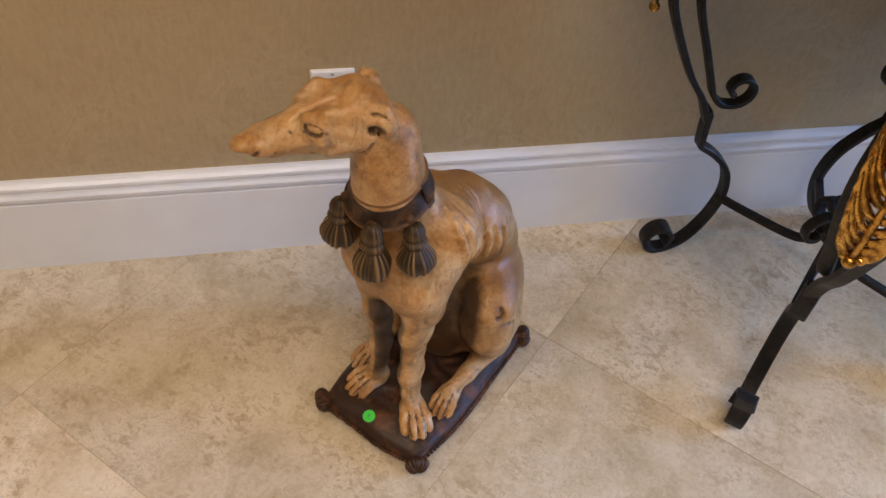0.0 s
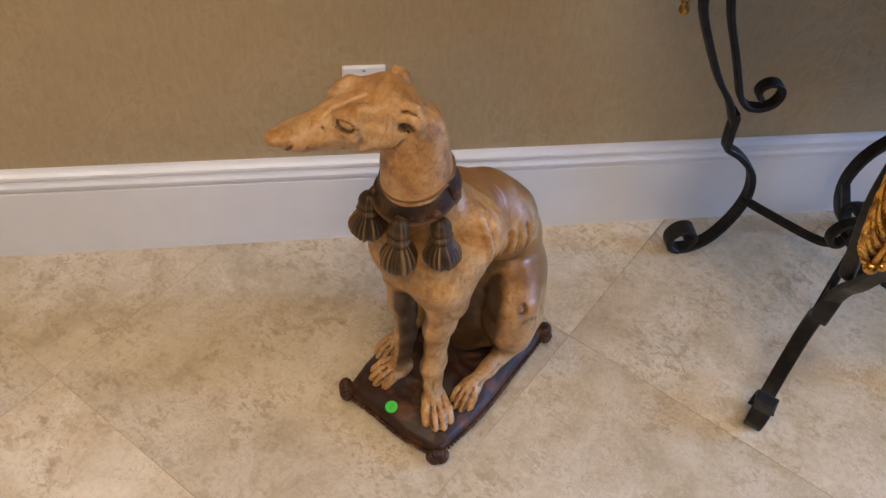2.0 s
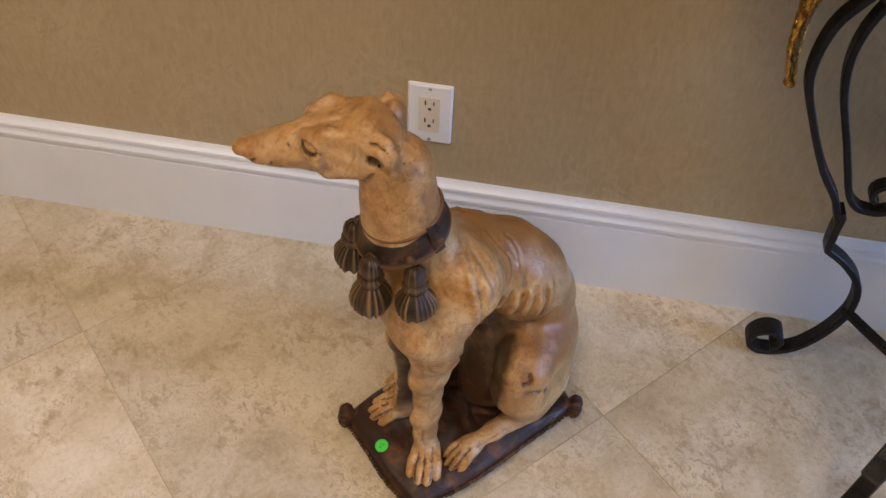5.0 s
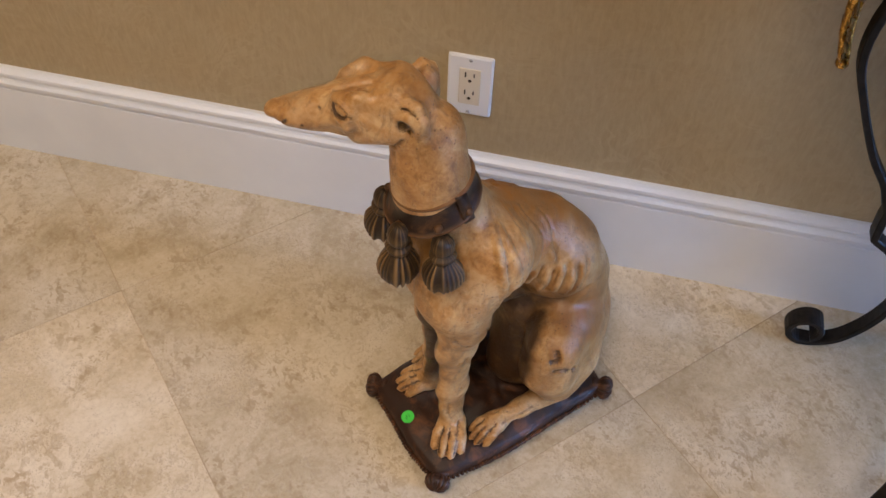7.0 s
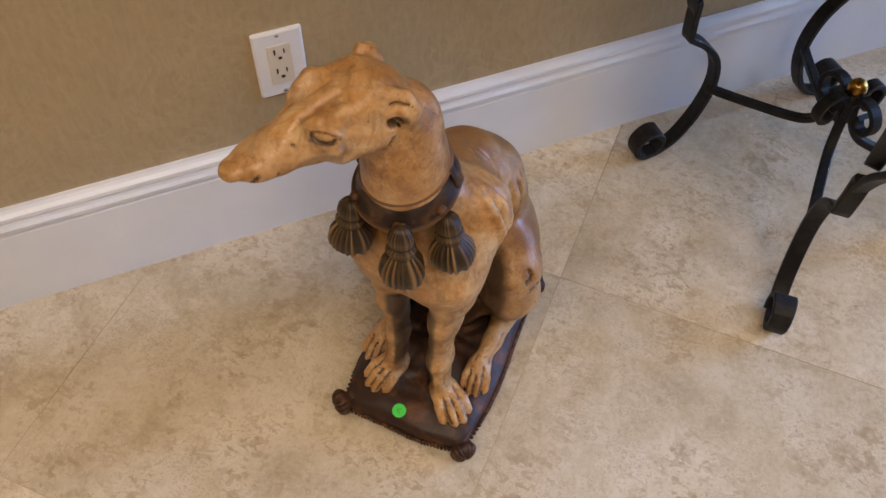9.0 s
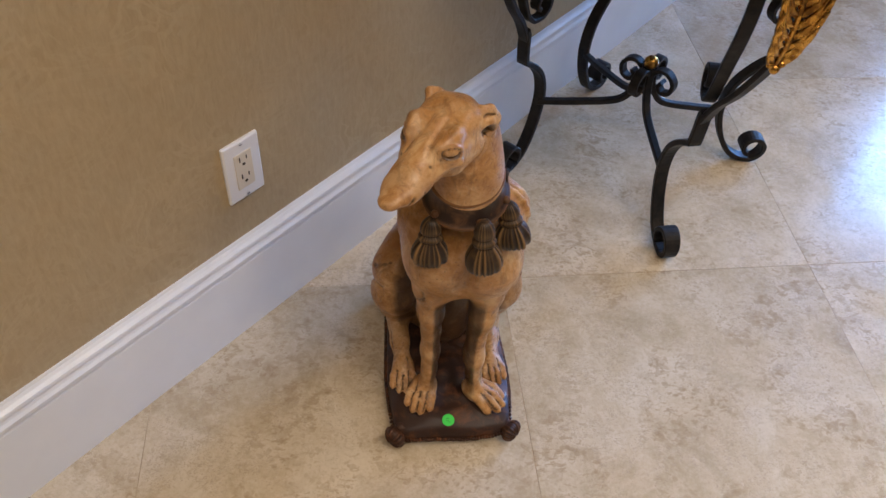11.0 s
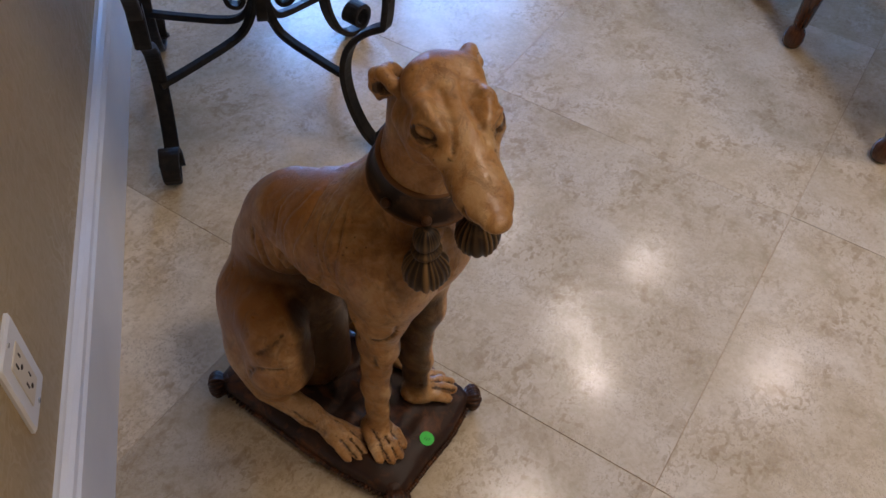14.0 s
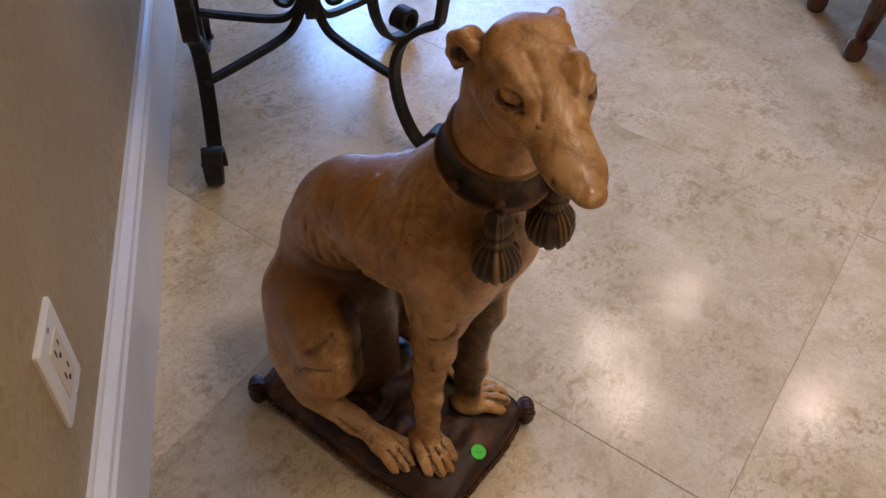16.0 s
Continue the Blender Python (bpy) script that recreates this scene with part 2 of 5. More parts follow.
def dark_bronze_material(name, dark, light, amount, rough=0.4):
    mat = material(name, dark, rough, 0.0, 0.32)
    n = Nodes(mat)
    rub = n.math("MAXIMUM", n.math("MULTIPLY", n.ramp(n.noise(38, 5, 0.65, 0.5), (0.5, 0.0), (0.72, 1.0)), amount), n.attribute("rub"))
    col = n.mix(n.ramp(n.noise(15, 4), (0.35, 0.0), (0.7, 1.0)), dark, tuple(c * 1.9 for c in dark))
    col = n.mix(rub, col, light)
    n.final(col, n.ramp(n.noise(30, 4), (0.3, rough - 0.08), (0.75, rough + 0.12)), n.bump(n.noise(70, 4, 0.6), 0.25, 0.0015))
    return mat


def wood_material():
    mat = material("dark_wood", (0.08, 0.03, 0.015), 0.25)
    n = Nodes(mat)
    g = n.noise(18, 5, 0.6, 1.0, n.scaled(6, 6, 1))
    n.final(n.mix(n.ramp(g, (0.35, 0.0), (0.7, 1.0)), (0.045, 0.016, 0.008), (0.14, 0.05, 0.02)), 0.24, n.bump(g, 0.1, 0.001))
    return mat


def glowing(name, colour, strength):
    mat = material(name, colour)
    b = mat.node_tree.nodes["Principled BSDF"]
    b.inputs["Emission Color"].default_value, b.inputs["Emission Strength"].default_value = (*colour, 1), strength
    return mat


WALLPAPER, PAINT, STONE = wallpaper_material(), painted_material(), travertine_material()
GROUT = grout_material()
IRON, GILT, CLAY, WOOD = iron_material(), gilt_material(), clay_material(), wood_material()
CUSHION = dark_bronze_material("cushion_glaze", (0.021, 0.0095, 0.0055), (0.17, 0.062, 0.019), 0.75, 0.5)
COLLAR = dark_bronze_material("collar_glaze", (0.017, 0.0085, 0.005), (0.23, 0.105, 0.036), 0.45, 0.45)
TASSEL = dark_bronze_material("tassel_glaze", (0.016, 0.0095, 0.005), (0.27, 0.155, 0.056), 0.25, 0.48)
PLATE, DEVICE = material("white_plastic", (0.82, 0.81, 0.80), 0.3), material("ivory_plastic", (0.74, 0.66, 0.52), 0.35)
SLOT = material("brown_slot_plastic", (0.045, 0.03, 0.018), 0.7)
SCREW = material("painted_screw", (0.6, 0.6, 0.6), 0.35, 0.6)
CEILING = material("ceiling_paint", (0.55, 0.50, 0.43), 0.8)
GREEN = material("green_sticker_paper", (0.05, 0.62, 0.05), 0.55)
INK = material("sticker_ink", (0.01, 0.12, 0.02), 0.6)
LENS = glowing("lamp_lens", (1.0, 0.84, 0.62), 92.0)
GLASS = material("window_glass", (1, 1, 1), 0.0)
GLASS.node_tree.nodes["Principled BSDF"].inputs["Transmission Weight"].default_value = 1.0


# ---- mesh helpers ----
def finish(bm, name, mats, smooth=False):
    me = bpy.data.meshes.new(name)
    bm.normal_update()
    bm.to_mesh(me)
    bm.free()
    for m in mats if isinstance(mats, (list, tuple)) else [mats]:
        me.materials.append(m)
    if smooth:
        me.polygons.foreach_set("use_smooth", [True] * len(me.polygons))
    return me


def part(name, bm, mat, parent=None, label="", smooth=False):
    ob = new(name, finish(bm, name, mat, smooth))
    ob.parent = parent
    return tagged(ob, label)


def add_box(bm, x0, x1, y0, y1, z0, z1, bevel=0.0):
    made = bmesh.ops.create_cube(bm, size=1.0, matrix=Matrix.Translation(((x0 + x1) / 2, (y0 + y1) / 2, (z0 + z1) / 2)) @ Matrix.Diagonal((x1 - x0, y1 - y0, z1 - z0, 1)))
    if bevel:
        edges = {e for v in made["verts"] for e in v.link_edges}
        bmesh.ops.bevel(bm, geom=list(edges), offset=bevel, segments=2, affect="EDGES", profile=0.6)
    return bm


def box(*args, bevel=0.0):
    return add_box(bmesh.new(), *args, bevel=bevel)


def spline(points, steps=8):
    """Catmull-Rom through the points."""
    p = [Vector(a) for a in points]
    p = [2 * p[0] - p[1], *p, 2 * p[-1] - p[-2]]
    out = []
    for i in range(1, len(p) - 2):
        for k in range(steps):
            t = k / steps
            out.append(0.5 * (2 * p[i] + (p[i + 1] - p[i - 1]) * t + (2 * p[i - 1] - 5 * p[i] + 4 * p[i + 1] - p[i + 2]) * t**2 + (3 * p[i] - p[i - 1] - 3 * p[i + 1] + p[i + 2]) * t**3))
    return out + [p[-2]]


def add_bar(bm, path, side, width, thick, taper=None):
    """A flat bar with softened edges along a path that lies in the plane square to side."""
    side = Vector(side).normalized()
    rings = []
    for i, p in enumerate(path):
        tan = (path[min(i + 1, len(path) - 1)] - path[max(i - 1, 0)]).normalized()
        nor = side.cross(tan).normalized()
        w, h = width / 2, thick / 2
        if taper:
            k = taper(i / (len(path) - 1))
            w, h = w * k[0], h * k[1]
        c = min(w, h) * 0.35
        rings.append([bm.verts.new(p + side * a + nor * b) for a, b in ((w - c, h), (w, h - c), (w, c - h), (w - c, -h), (c - w, -h), (-w, c - h), (-w, h - c), (c - w, h))])
    for a, b in zip(rings, rings[1:]):
        for k in range(8):
            bm.faces.new((a[k], a[(k + 1) % 8], b[(k + 1) % 8], b[k]))
    bm.faces.new(rings[0][::-1])
    bm.faces.new(rings[-1])
    return bm


def add_tube(bm, path, radius, sides=10):
    path = [Vector(p) for p in path]
    rings, nor = [], None
    for i, p in enumerate(path):
        tan = (path[min(i + 1, len(path) - 1)] - path[max(i - 1, 0)]).normalized()
        nor = (nor - tan * nor.dot(tan)).normalized() if nor else tan.orthogonal().normalized()
        bi = tan.cross(nor)
        r = radius(i / (len(path) - 1)) if callable(radius) else radius
        rings.append([bm.verts.new(p + r * (math.cos(a) * nor + math.sin(a) * bi)) for a in (2 * math.pi * k / sides for k in range(sides))])
    for a, b in zip(rings, rings[1:]):
        for k in range(sides):
            bm.faces.new((a[k], a[(k + 1) % sides], b[(k + 1) % sides], b[k]))
    bm.faces.new(rings[0][::-1])
    bm.faces.new(rings[-1])
    return bm


def add_profile(bm, profile, x0, x1):
    """Extrudes a profile of (y, z) points along x."""
    a = [bm.verts.new((x0, y, z)) for y, z in profile]
    b = [bm.verts.new((x1, y, z)) for y, z in profile]
    for i in range(len(profile)):
        j = (i + 1) % len(profile)
        bm.faces.new((a[i], a[j], b[j], b[i]))
    bm.faces.new(a[::-1])
    bm.faces.new(b)
    bmesh.ops.recalc_face_normals(bm, faces=bm.faces)
    return bm


# ---- structure ----
tagged(part("wall_back", box(ROOM_X0, ROOM_X1, 0.0, 0.15, 0, CEIL), WALLPAPER), "tan damask wallpaper on the long wall", "wall", kind="structure")
tagged(part("wall_side", box(ROOM_X0 - 0.15, ROOM_X0, ROOM_Y0 - 0.15, 0.15, 0, CEIL), WALLPAPER), "plain papered end wall", "wall", kind="structure")
front = box(ROOM_X0, ASSUMED_FRONT_WINDOW[0], ROOM_Y0 - 0.15, ROOM_Y0, 0, CEIL)
add_box(front, ASSUMED_FRONT_WINDOW[1], ROOM_X1, ROOM_Y0 - 0.15, ROOM_Y0, 0, CEIL)
add_box(front, *ASSUMED_FRONT_WINDOW, ROOM_Y0 - 0.15, ROOM_Y0, 0, WIN_Z0)
add_box(front, *ASSUMED_FRONT_WINDOW, ROOM_Y0 - 0.15, ROOM_Y0, WIN_Z1, CEIL)
tagged(part("wall_front", front, WALLPAPER), "plain papered wall opposite the long wall", "wall", kind="structure")
tagged(part("ceiling", box(ROOM_X0 - 0.15, ROOM_X1 + 0.15, ROOM_Y0 - 0.15, 0.15, CEIL, CEIL + 0.12), CEILING), "off-white painted ceiling", "ceiling", kind="structure")

wall = bmesh.new()
ys = [ROOM_Y0 - 0.15] + [v for w in sorted(WINDOWS) for v in w] + [0.15]
for y0, y1 in zip(ys[::2], ys[1::2]):
    add_box(wall, ROOM_X1, ROOM_X1 + 0.15, y0, y1, 0, CEIL)
for y0, y1 in WINDOWS:
    add_box(wall, ROOM_X1, ROOM_X1 + 0.15, y0, y1, 0, WIN_Z0)
    add_box(wall, ROOM_X1, ROOM_X1 + 0.15, y0, y1, WIN_Z1, CEIL)
tagged(part("wall_window_end", wall, WALLPAPER), "papered end wall with two tall windows", "wall", kind="structure")
for i, (y0, y1) in enumerate(WINDOWS):
    w = tagged(new(f"window_{i + 1}"), "tall white-framed window letting in daylight", "window", kind="structure")
    fr = bmesh.new()
    for a0, a1, b0, b1 in ((y0, y0 + 0.05, WIN_Z0, WIN_Z1), (y1 - 0.05, y1, WIN_Z0, WIN_Z1), (y0 + 0.05, y1 - 0.05, WIN_Z0, WIN_Z0 + 0.06), (y0 + 0.05, y1 - 0.05, WIN_Z1 - 0.06, WIN_Z1)):
        add_box(fr, ROOM_X1 + 0.05, ROOM_X1 + 0.1, a0, a1, b0, b1)
    part("window_frame", fr, PAINT, w)
    pane = part("pane", box(ROOM_X1 + 0.07, ROOM_X1 + 0.076, y0 + 0.05, y1 - 0.05, WIN_Z0 + 0.06, WIN_Z1 - 0.06), GLASS, w)
    pane.visible_shadow = False

# skirting board with stepped cap moulding
BASE_H = 0.197
skirt = [(0.0, 0.0), (-0.016, 0.0), (-0.016, 0.1518), (-0.0145, 0.1549), (-0.0145, 0.1590), (-0.020, 0.1631), (-0.021, 0.1703), (-0.0175, 0.1754), (-0.0165, 0.1806), (-0.019, 0.1867), (-0.0185, 0.1919), (-0.013, 0.1960), (-0.007, 0.1980), (-0.004, BASE_H), (0.0, BASE_H)]
tagged(part("baseboard", add_profile(bmesh.new(), skirt, ROOM_X0, ROOM_X1), PAINT), "tall white painted skirting board with stepped cap", "baseboard", kind="structure")

# floor slab and grout bed under the tiles
floor = tagged(part("floor", box(ROOM_X0 - 0.15, ROOM_X1 + 0.15, ROOM_Y0 - 0.15, 0.15, -0.15, -0.0011), GROUT), "honed travertine tiles laid on the diagonal", "floor", kind="structure")


# ---- sculpted statue ----
class Sculpt:
    """A grid of distances that round forms are blended into and cut out of."""

    def __init__(self, lo, hi, step):
        self.lo, self.step = np.array(lo), step
        self.n = np.ceil((np.array(hi) - self.lo) / step).astype(int) + 1
        self.d = np.full(self.n, 0.05, np.float32)
        self.wash_shade = np.zeros(self.n, np.float32)

    def region(self, lo, hi, pad):
        a = np.clip(np.floor((np.array(lo) - pad - self.lo) / self.step).astype(int), 0, self.n - 1)
        b = np.clip(np.ceil((np.array(hi) + pad - self.lo) / self.step).astype(int) + 1, 1, self.n)
        s = tuple(slice(i, j) for i, j in zip(a, b))
        axes = [(np.arange(i, j) * self.step + l).astype(np.float32) for i, j, l in zip(a, b, self.lo)]
        return s, np.stack(np.meshgrid(*axes, indexing="ij"), -1)

    def blend(self, s, e, k):
        d = self.d[s]
        h = np.maximum(k - np.abs(d - e), 0) / k
        self.d[s] = np.minimum(d, e) - h * h * k * 0.25

    def carve(self, s, e, k, wash_shade):
        d = self.d[s]
        h = np.maximum(k - np.abs(-e - d), 0) / k
        self.d[s] = np.maximum(d, -e) + h * h * k * 0.25
        if wash_shade:
            self.wash_shade[s] = np.maximum(self.wash_shade[s], wash_shade * np.clip(1 - e / 0.0016, 0, 1))

    @staticmethod
    def cone(p, a, b, ra, rb, flat=None):
        """Distance to a limb from a to b whose radius goes from ra to rb."""
        a, b = np.array(a, np.float32), np.array(b, np.float32)
        ab = b - a
        t = np.clip(((p - a) @ ab) / (ab @ ab), 0, 1)
        q = p - a - t[..., None] * ab
        if flat is not None:
            axis, f = np.array(flat[:3], np.float32), flat[3]
            axis = axis / np.linalg.norm(axis)
            q = q + (q @ axis)[..., None] * axis * (1 / f - 1)
        return np.sqrt((q * q).sum(-1)) - (ra + (rb - ra) * t)

    def limb(self, a, b, ra, rb, k=0.012, cut=False, wash_shade=0.0, flat=None):
        r, m = max(ra, rb), k + 0.006
        s, p = self.region(np.minimum(a, b) - r, np.maximum(a, b) + r, m)
        e = self.cone(p, a, b, ra, rb, flat)
        self.carve(s, e, k, wash_shade) if cut else self.blend(s, e, k)

    def chain(self, points, k=0.012, **kw):
        """Limbs through points of (x, y, z, radius)."""
        for a, b in zip(points, points[1:]):
            self.limb(a[:3], b[:3], a[3], b[3], k, **kw)

    def egg(self, c, r, turn=None, k=0.012, cut=False, wash_shade=0.0):
        """An ellipsoid with half axes r, turned by a 3 x 3 matrix whose rows are its axes."""
        r, c = np.array(r, np.float32), np.array(c, np.float32)
        s, p = self.region(c - r.max(), c + r.max(), k + 0.006)
        q = p - c
        if turn is not None:
            q = q @ np.array(turn, np.float32).T
        k0 = np.sqrt(((q / r) ** 2).sum(-1)) + 1e-6
        k1 = np.sqrt(((q / (r * r)) ** 2).sum(-1)) + 1e-6
        e = k0 * (k0 - 1) / k1
        self.carve(s, e, k, wash_shade) if cut else self.blend(s, e, k)

    def clean(self, c, r, turn):
        """Wipes the wash off inside an ellipsoid."""
        r, c = np.array(r, np.float32), np.array(c, np.float32)
        s, p = self.region(c - r.max(), c + r.max(), 0.002)
        q = ((p - c) @ np.array(turn, np.float32).T) / r
        self.wash_shade[s] *= (q * q).sum(-1) > 1

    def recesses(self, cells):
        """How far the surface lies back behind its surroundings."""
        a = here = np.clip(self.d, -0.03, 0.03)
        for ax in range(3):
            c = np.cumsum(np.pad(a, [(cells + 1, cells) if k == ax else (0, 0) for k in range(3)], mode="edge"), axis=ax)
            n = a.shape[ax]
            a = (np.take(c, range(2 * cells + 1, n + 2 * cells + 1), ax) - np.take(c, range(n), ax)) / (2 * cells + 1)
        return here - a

    def groove(self, points, r, wash_shade=1.0, k=0.003):
        for a, b in zip(points, points[1:]):
            self.limb(a, b, r, r, k, True, wash_shade)

    def skin(self, start, way, reach=0.2):
        """The first point of the surface on the way from start, or None."""
        p, w = np.array(start, float), np.array(way, float)
        t = np.arange(0, reach, self.step / 2)
        q = np.round((p + t[:, None] * w - self.lo) / self.step).astype(int)
        ok = ((q >= 0) & (q < self.n)).all(1)
        d = np.where(ok, self.d[tuple(np.clip(q, 0, self.n - 1).T)], 1.0)
        hit = np.argmax(d < 0)
        return p + t[hit] * w if d[hit] < 0 else None

    def mesh(self):
        """Surface nets: a vertex in each cell that the surface crosses, a face across each crossed edge."""
        d, ins = self.d, self.d < 0
        n = self.n - 1
        count, pos = np.zeros(n, np.float32), np.zeros((*n, 3), np.float32)
        corner = lambda i, j, k: (slice(i, n[0] + i), slice(j, n[1] + j), slice(k, n[2] + k))
        cells = [(i, j, k) for i in (0, 1) for j in (0, 1) for k in (0, 1)]
        mixed = np.zeros(n, np.int8)
        for c in cells:
            mixed += ins[corner(*c)]
        idx = np.argwhere((mixed > 0) & (mixed < 8))
        pos, count = np.zeros((len(idx), 3)), np.zeros(len(idx))
        for c in cells:
            for ax in range(3):
                if c[ax]:
                    continue
                o = list(c)
                o[ax] = 1
                d0, d1 = d[tuple((idx + c).T)], d[tuple((idx + o).T)]
                cross = (d0 < 0) != (d1 < 0)
                t = np.where(cross, d0 / np.where(cross, d0 - d1, 1), 0)
                q = np.array(c, float)[None].repeat(len(idx), 0)
                q[:, ax] = t
                pos += q * cross[:, None]
                count += cross
        verts = (idx + pos / count[:, None]) * self.step + self.lo
        number = np.full(n, -1, np.int32)
        number[tuple(idx.T)] = np.arange(len(idx))
        faces = []
        for ax in range(3):
            u, v = (ax + 1) % 3, (ax + 2) % 3
            a, b = [slice(None)] * 3, [slice(None)] * 3
            a[ax], b[ax] = slice(0, -1), slice(1, None)
            e = np.argwhere(ins[tuple(a)] != ins[tuple(b)])
            e = e[(e[:, u] > 0) & (e[:, v] > 0) & (e[:, u] < n[u]) & (e[:, v] < n[v])]
            quad = []
            for du, dv in ((1, 1), (0, 1), (0, 0), (1, 0)):
                f = e.copy()
                f[:, u] -= du
                f[:, v] -= dv
                quad.append(number[tuple(f.T)])
            quad = np.stack(quad, 1)
            flip = ~ins[tuple(e.T)]
            quad[flip] = quad[flip][:, ::-1]
            faces.append(quad)
        return verts, np.concatenate(faces), self.wash_shade[tuple(np.round(idx + pos / count[:, None]).astype(int).T)]


def unit(*v):
    v = np.array(v, float)
    return v / np.linalg.norm(v)


HEAD_AT = np.array((0.1735, -0.0568, 0.6280))
AHEAD, SIDE = unit(0.794, -0.607, -0.2), unit(0.607, 0.794, 0)
UP = np.cross(AHEAD, SIDE)


def head_point(a, b, c):
    """A place on the head: a ahead of the eyes, b to the dog's left, c up."""
    return tuple(HEAD_AT + a * AHEAD + b * SIDE + c * UP)


def head_forms(s):
    """Cranium, cheeks, long muzzle and jaw."""
    h, axes = head_point, np.stack([AHEAD, SIDE, UP])
    s.egg(h(-0.044, 0, -0.006), (0.038, 0.030, 0.0275), axes, 0.016)
    s.egg(h(-0.010, 0, -0.006), (0.030, 0.030, 0.025), axes, 0.018)
    s.limb(h(-0.050, 0.016, 0.0050), h(-0.050, -0.016, 0.0050), 0.0155, 0.0155, 0.012)
    s.limb(h(0.0, 0, -0.007), h(0.036, 0, -0.0115), 0.0250, 0.0220, 0.013, flat=(*UP, 0.85))
    s.limb(h(0.036, 0, -0.0115), h(0.054, 0, -0.0110), 0.0220, 0.0212, 0.008, flat=(*UP, 0.66))
    s.limb(h(0.054, 0, -0.0105), h(0.074, 0, -0.0070), 0.0212, 0.0130, 0.006, flat=(*UP, 0.52))
    s.limb(h(-0.034, 0, -0.019), h(0.006, 0, -0.027), 0.022, 0.0165, 0.012)
    s.limb(h(0.006, 0, -0.026), h(0.050, 0, -0.0195), 0.0160, 0.0135, 0.006)
    s.limb(h(0.034, 0, -0.0215), h(0.063, 0, -0.0160), 0.0125, 0.0090, 0.005)


def paw(s, at, turn, size, z):
    """Four toes side by side that point along turn degrees, with nails and dark gaps."""
    f = np.array((math.cos(radians(turn)), math.sin(radians(turn)), 0))
    l = np.array((-f[1], f[0], 0))
    at = np.array((*at, z))
    s.egg(at, (0.026 * size, 0.019 * size, 0.0145 * size), np.stack([f, l, (0, 0, 1)]), 0.010)
    for b, reach in ((-0.0155, 0.028), (-0.0053, 0.037), (0.0053, 0.037), (0.0155, 0.028)):
        a = at + l * b * size * 0.62 - f * 0.008 * size + np.array((0, 0, 0.006))
        m = at + l * b * size + f * (reach - 0.013) * size + np.array((0, 0, 0.0035 * size))
        e = at + l * b * 1.08 * size + f * reach * size - np.array((0, 0, 0.0055 * size))
        s.limb(a, m, 0.0062 * size, 0.0066 * size, 0.003)
        s.limb(m, e, 0.0068 * size, 0.0060 * size, 0.002)
        s.egg(e + f * 0.004 - np.array((0, 0, 0.001)), (0.0045, 0.0026, 0.0026), np.stack([f, l, (0, 0, 1)]), 0.002)
    for b in (-0.0100, 0.0, 0.0100):
        g = [at + l * b * size * 0.55 - f * 0.012 * size + np.array((0, 0, 0.0175 * size)), at + l * b * size * 0.8 + f * 0.004 * size + np.array((0, 0, 0.0125 * size)), at + l * b * size + f * 0.022 * size + np.array((0, 0, 0.0085 * size)), at + l * b * size + f * 0.040 * size + np.array((0, 0, -0.003))]
        s.groove(g[:2], 0.0012, 0.5, 0.003)
        s.groove(g[1:], 0.0009, 1.0, 0.002)


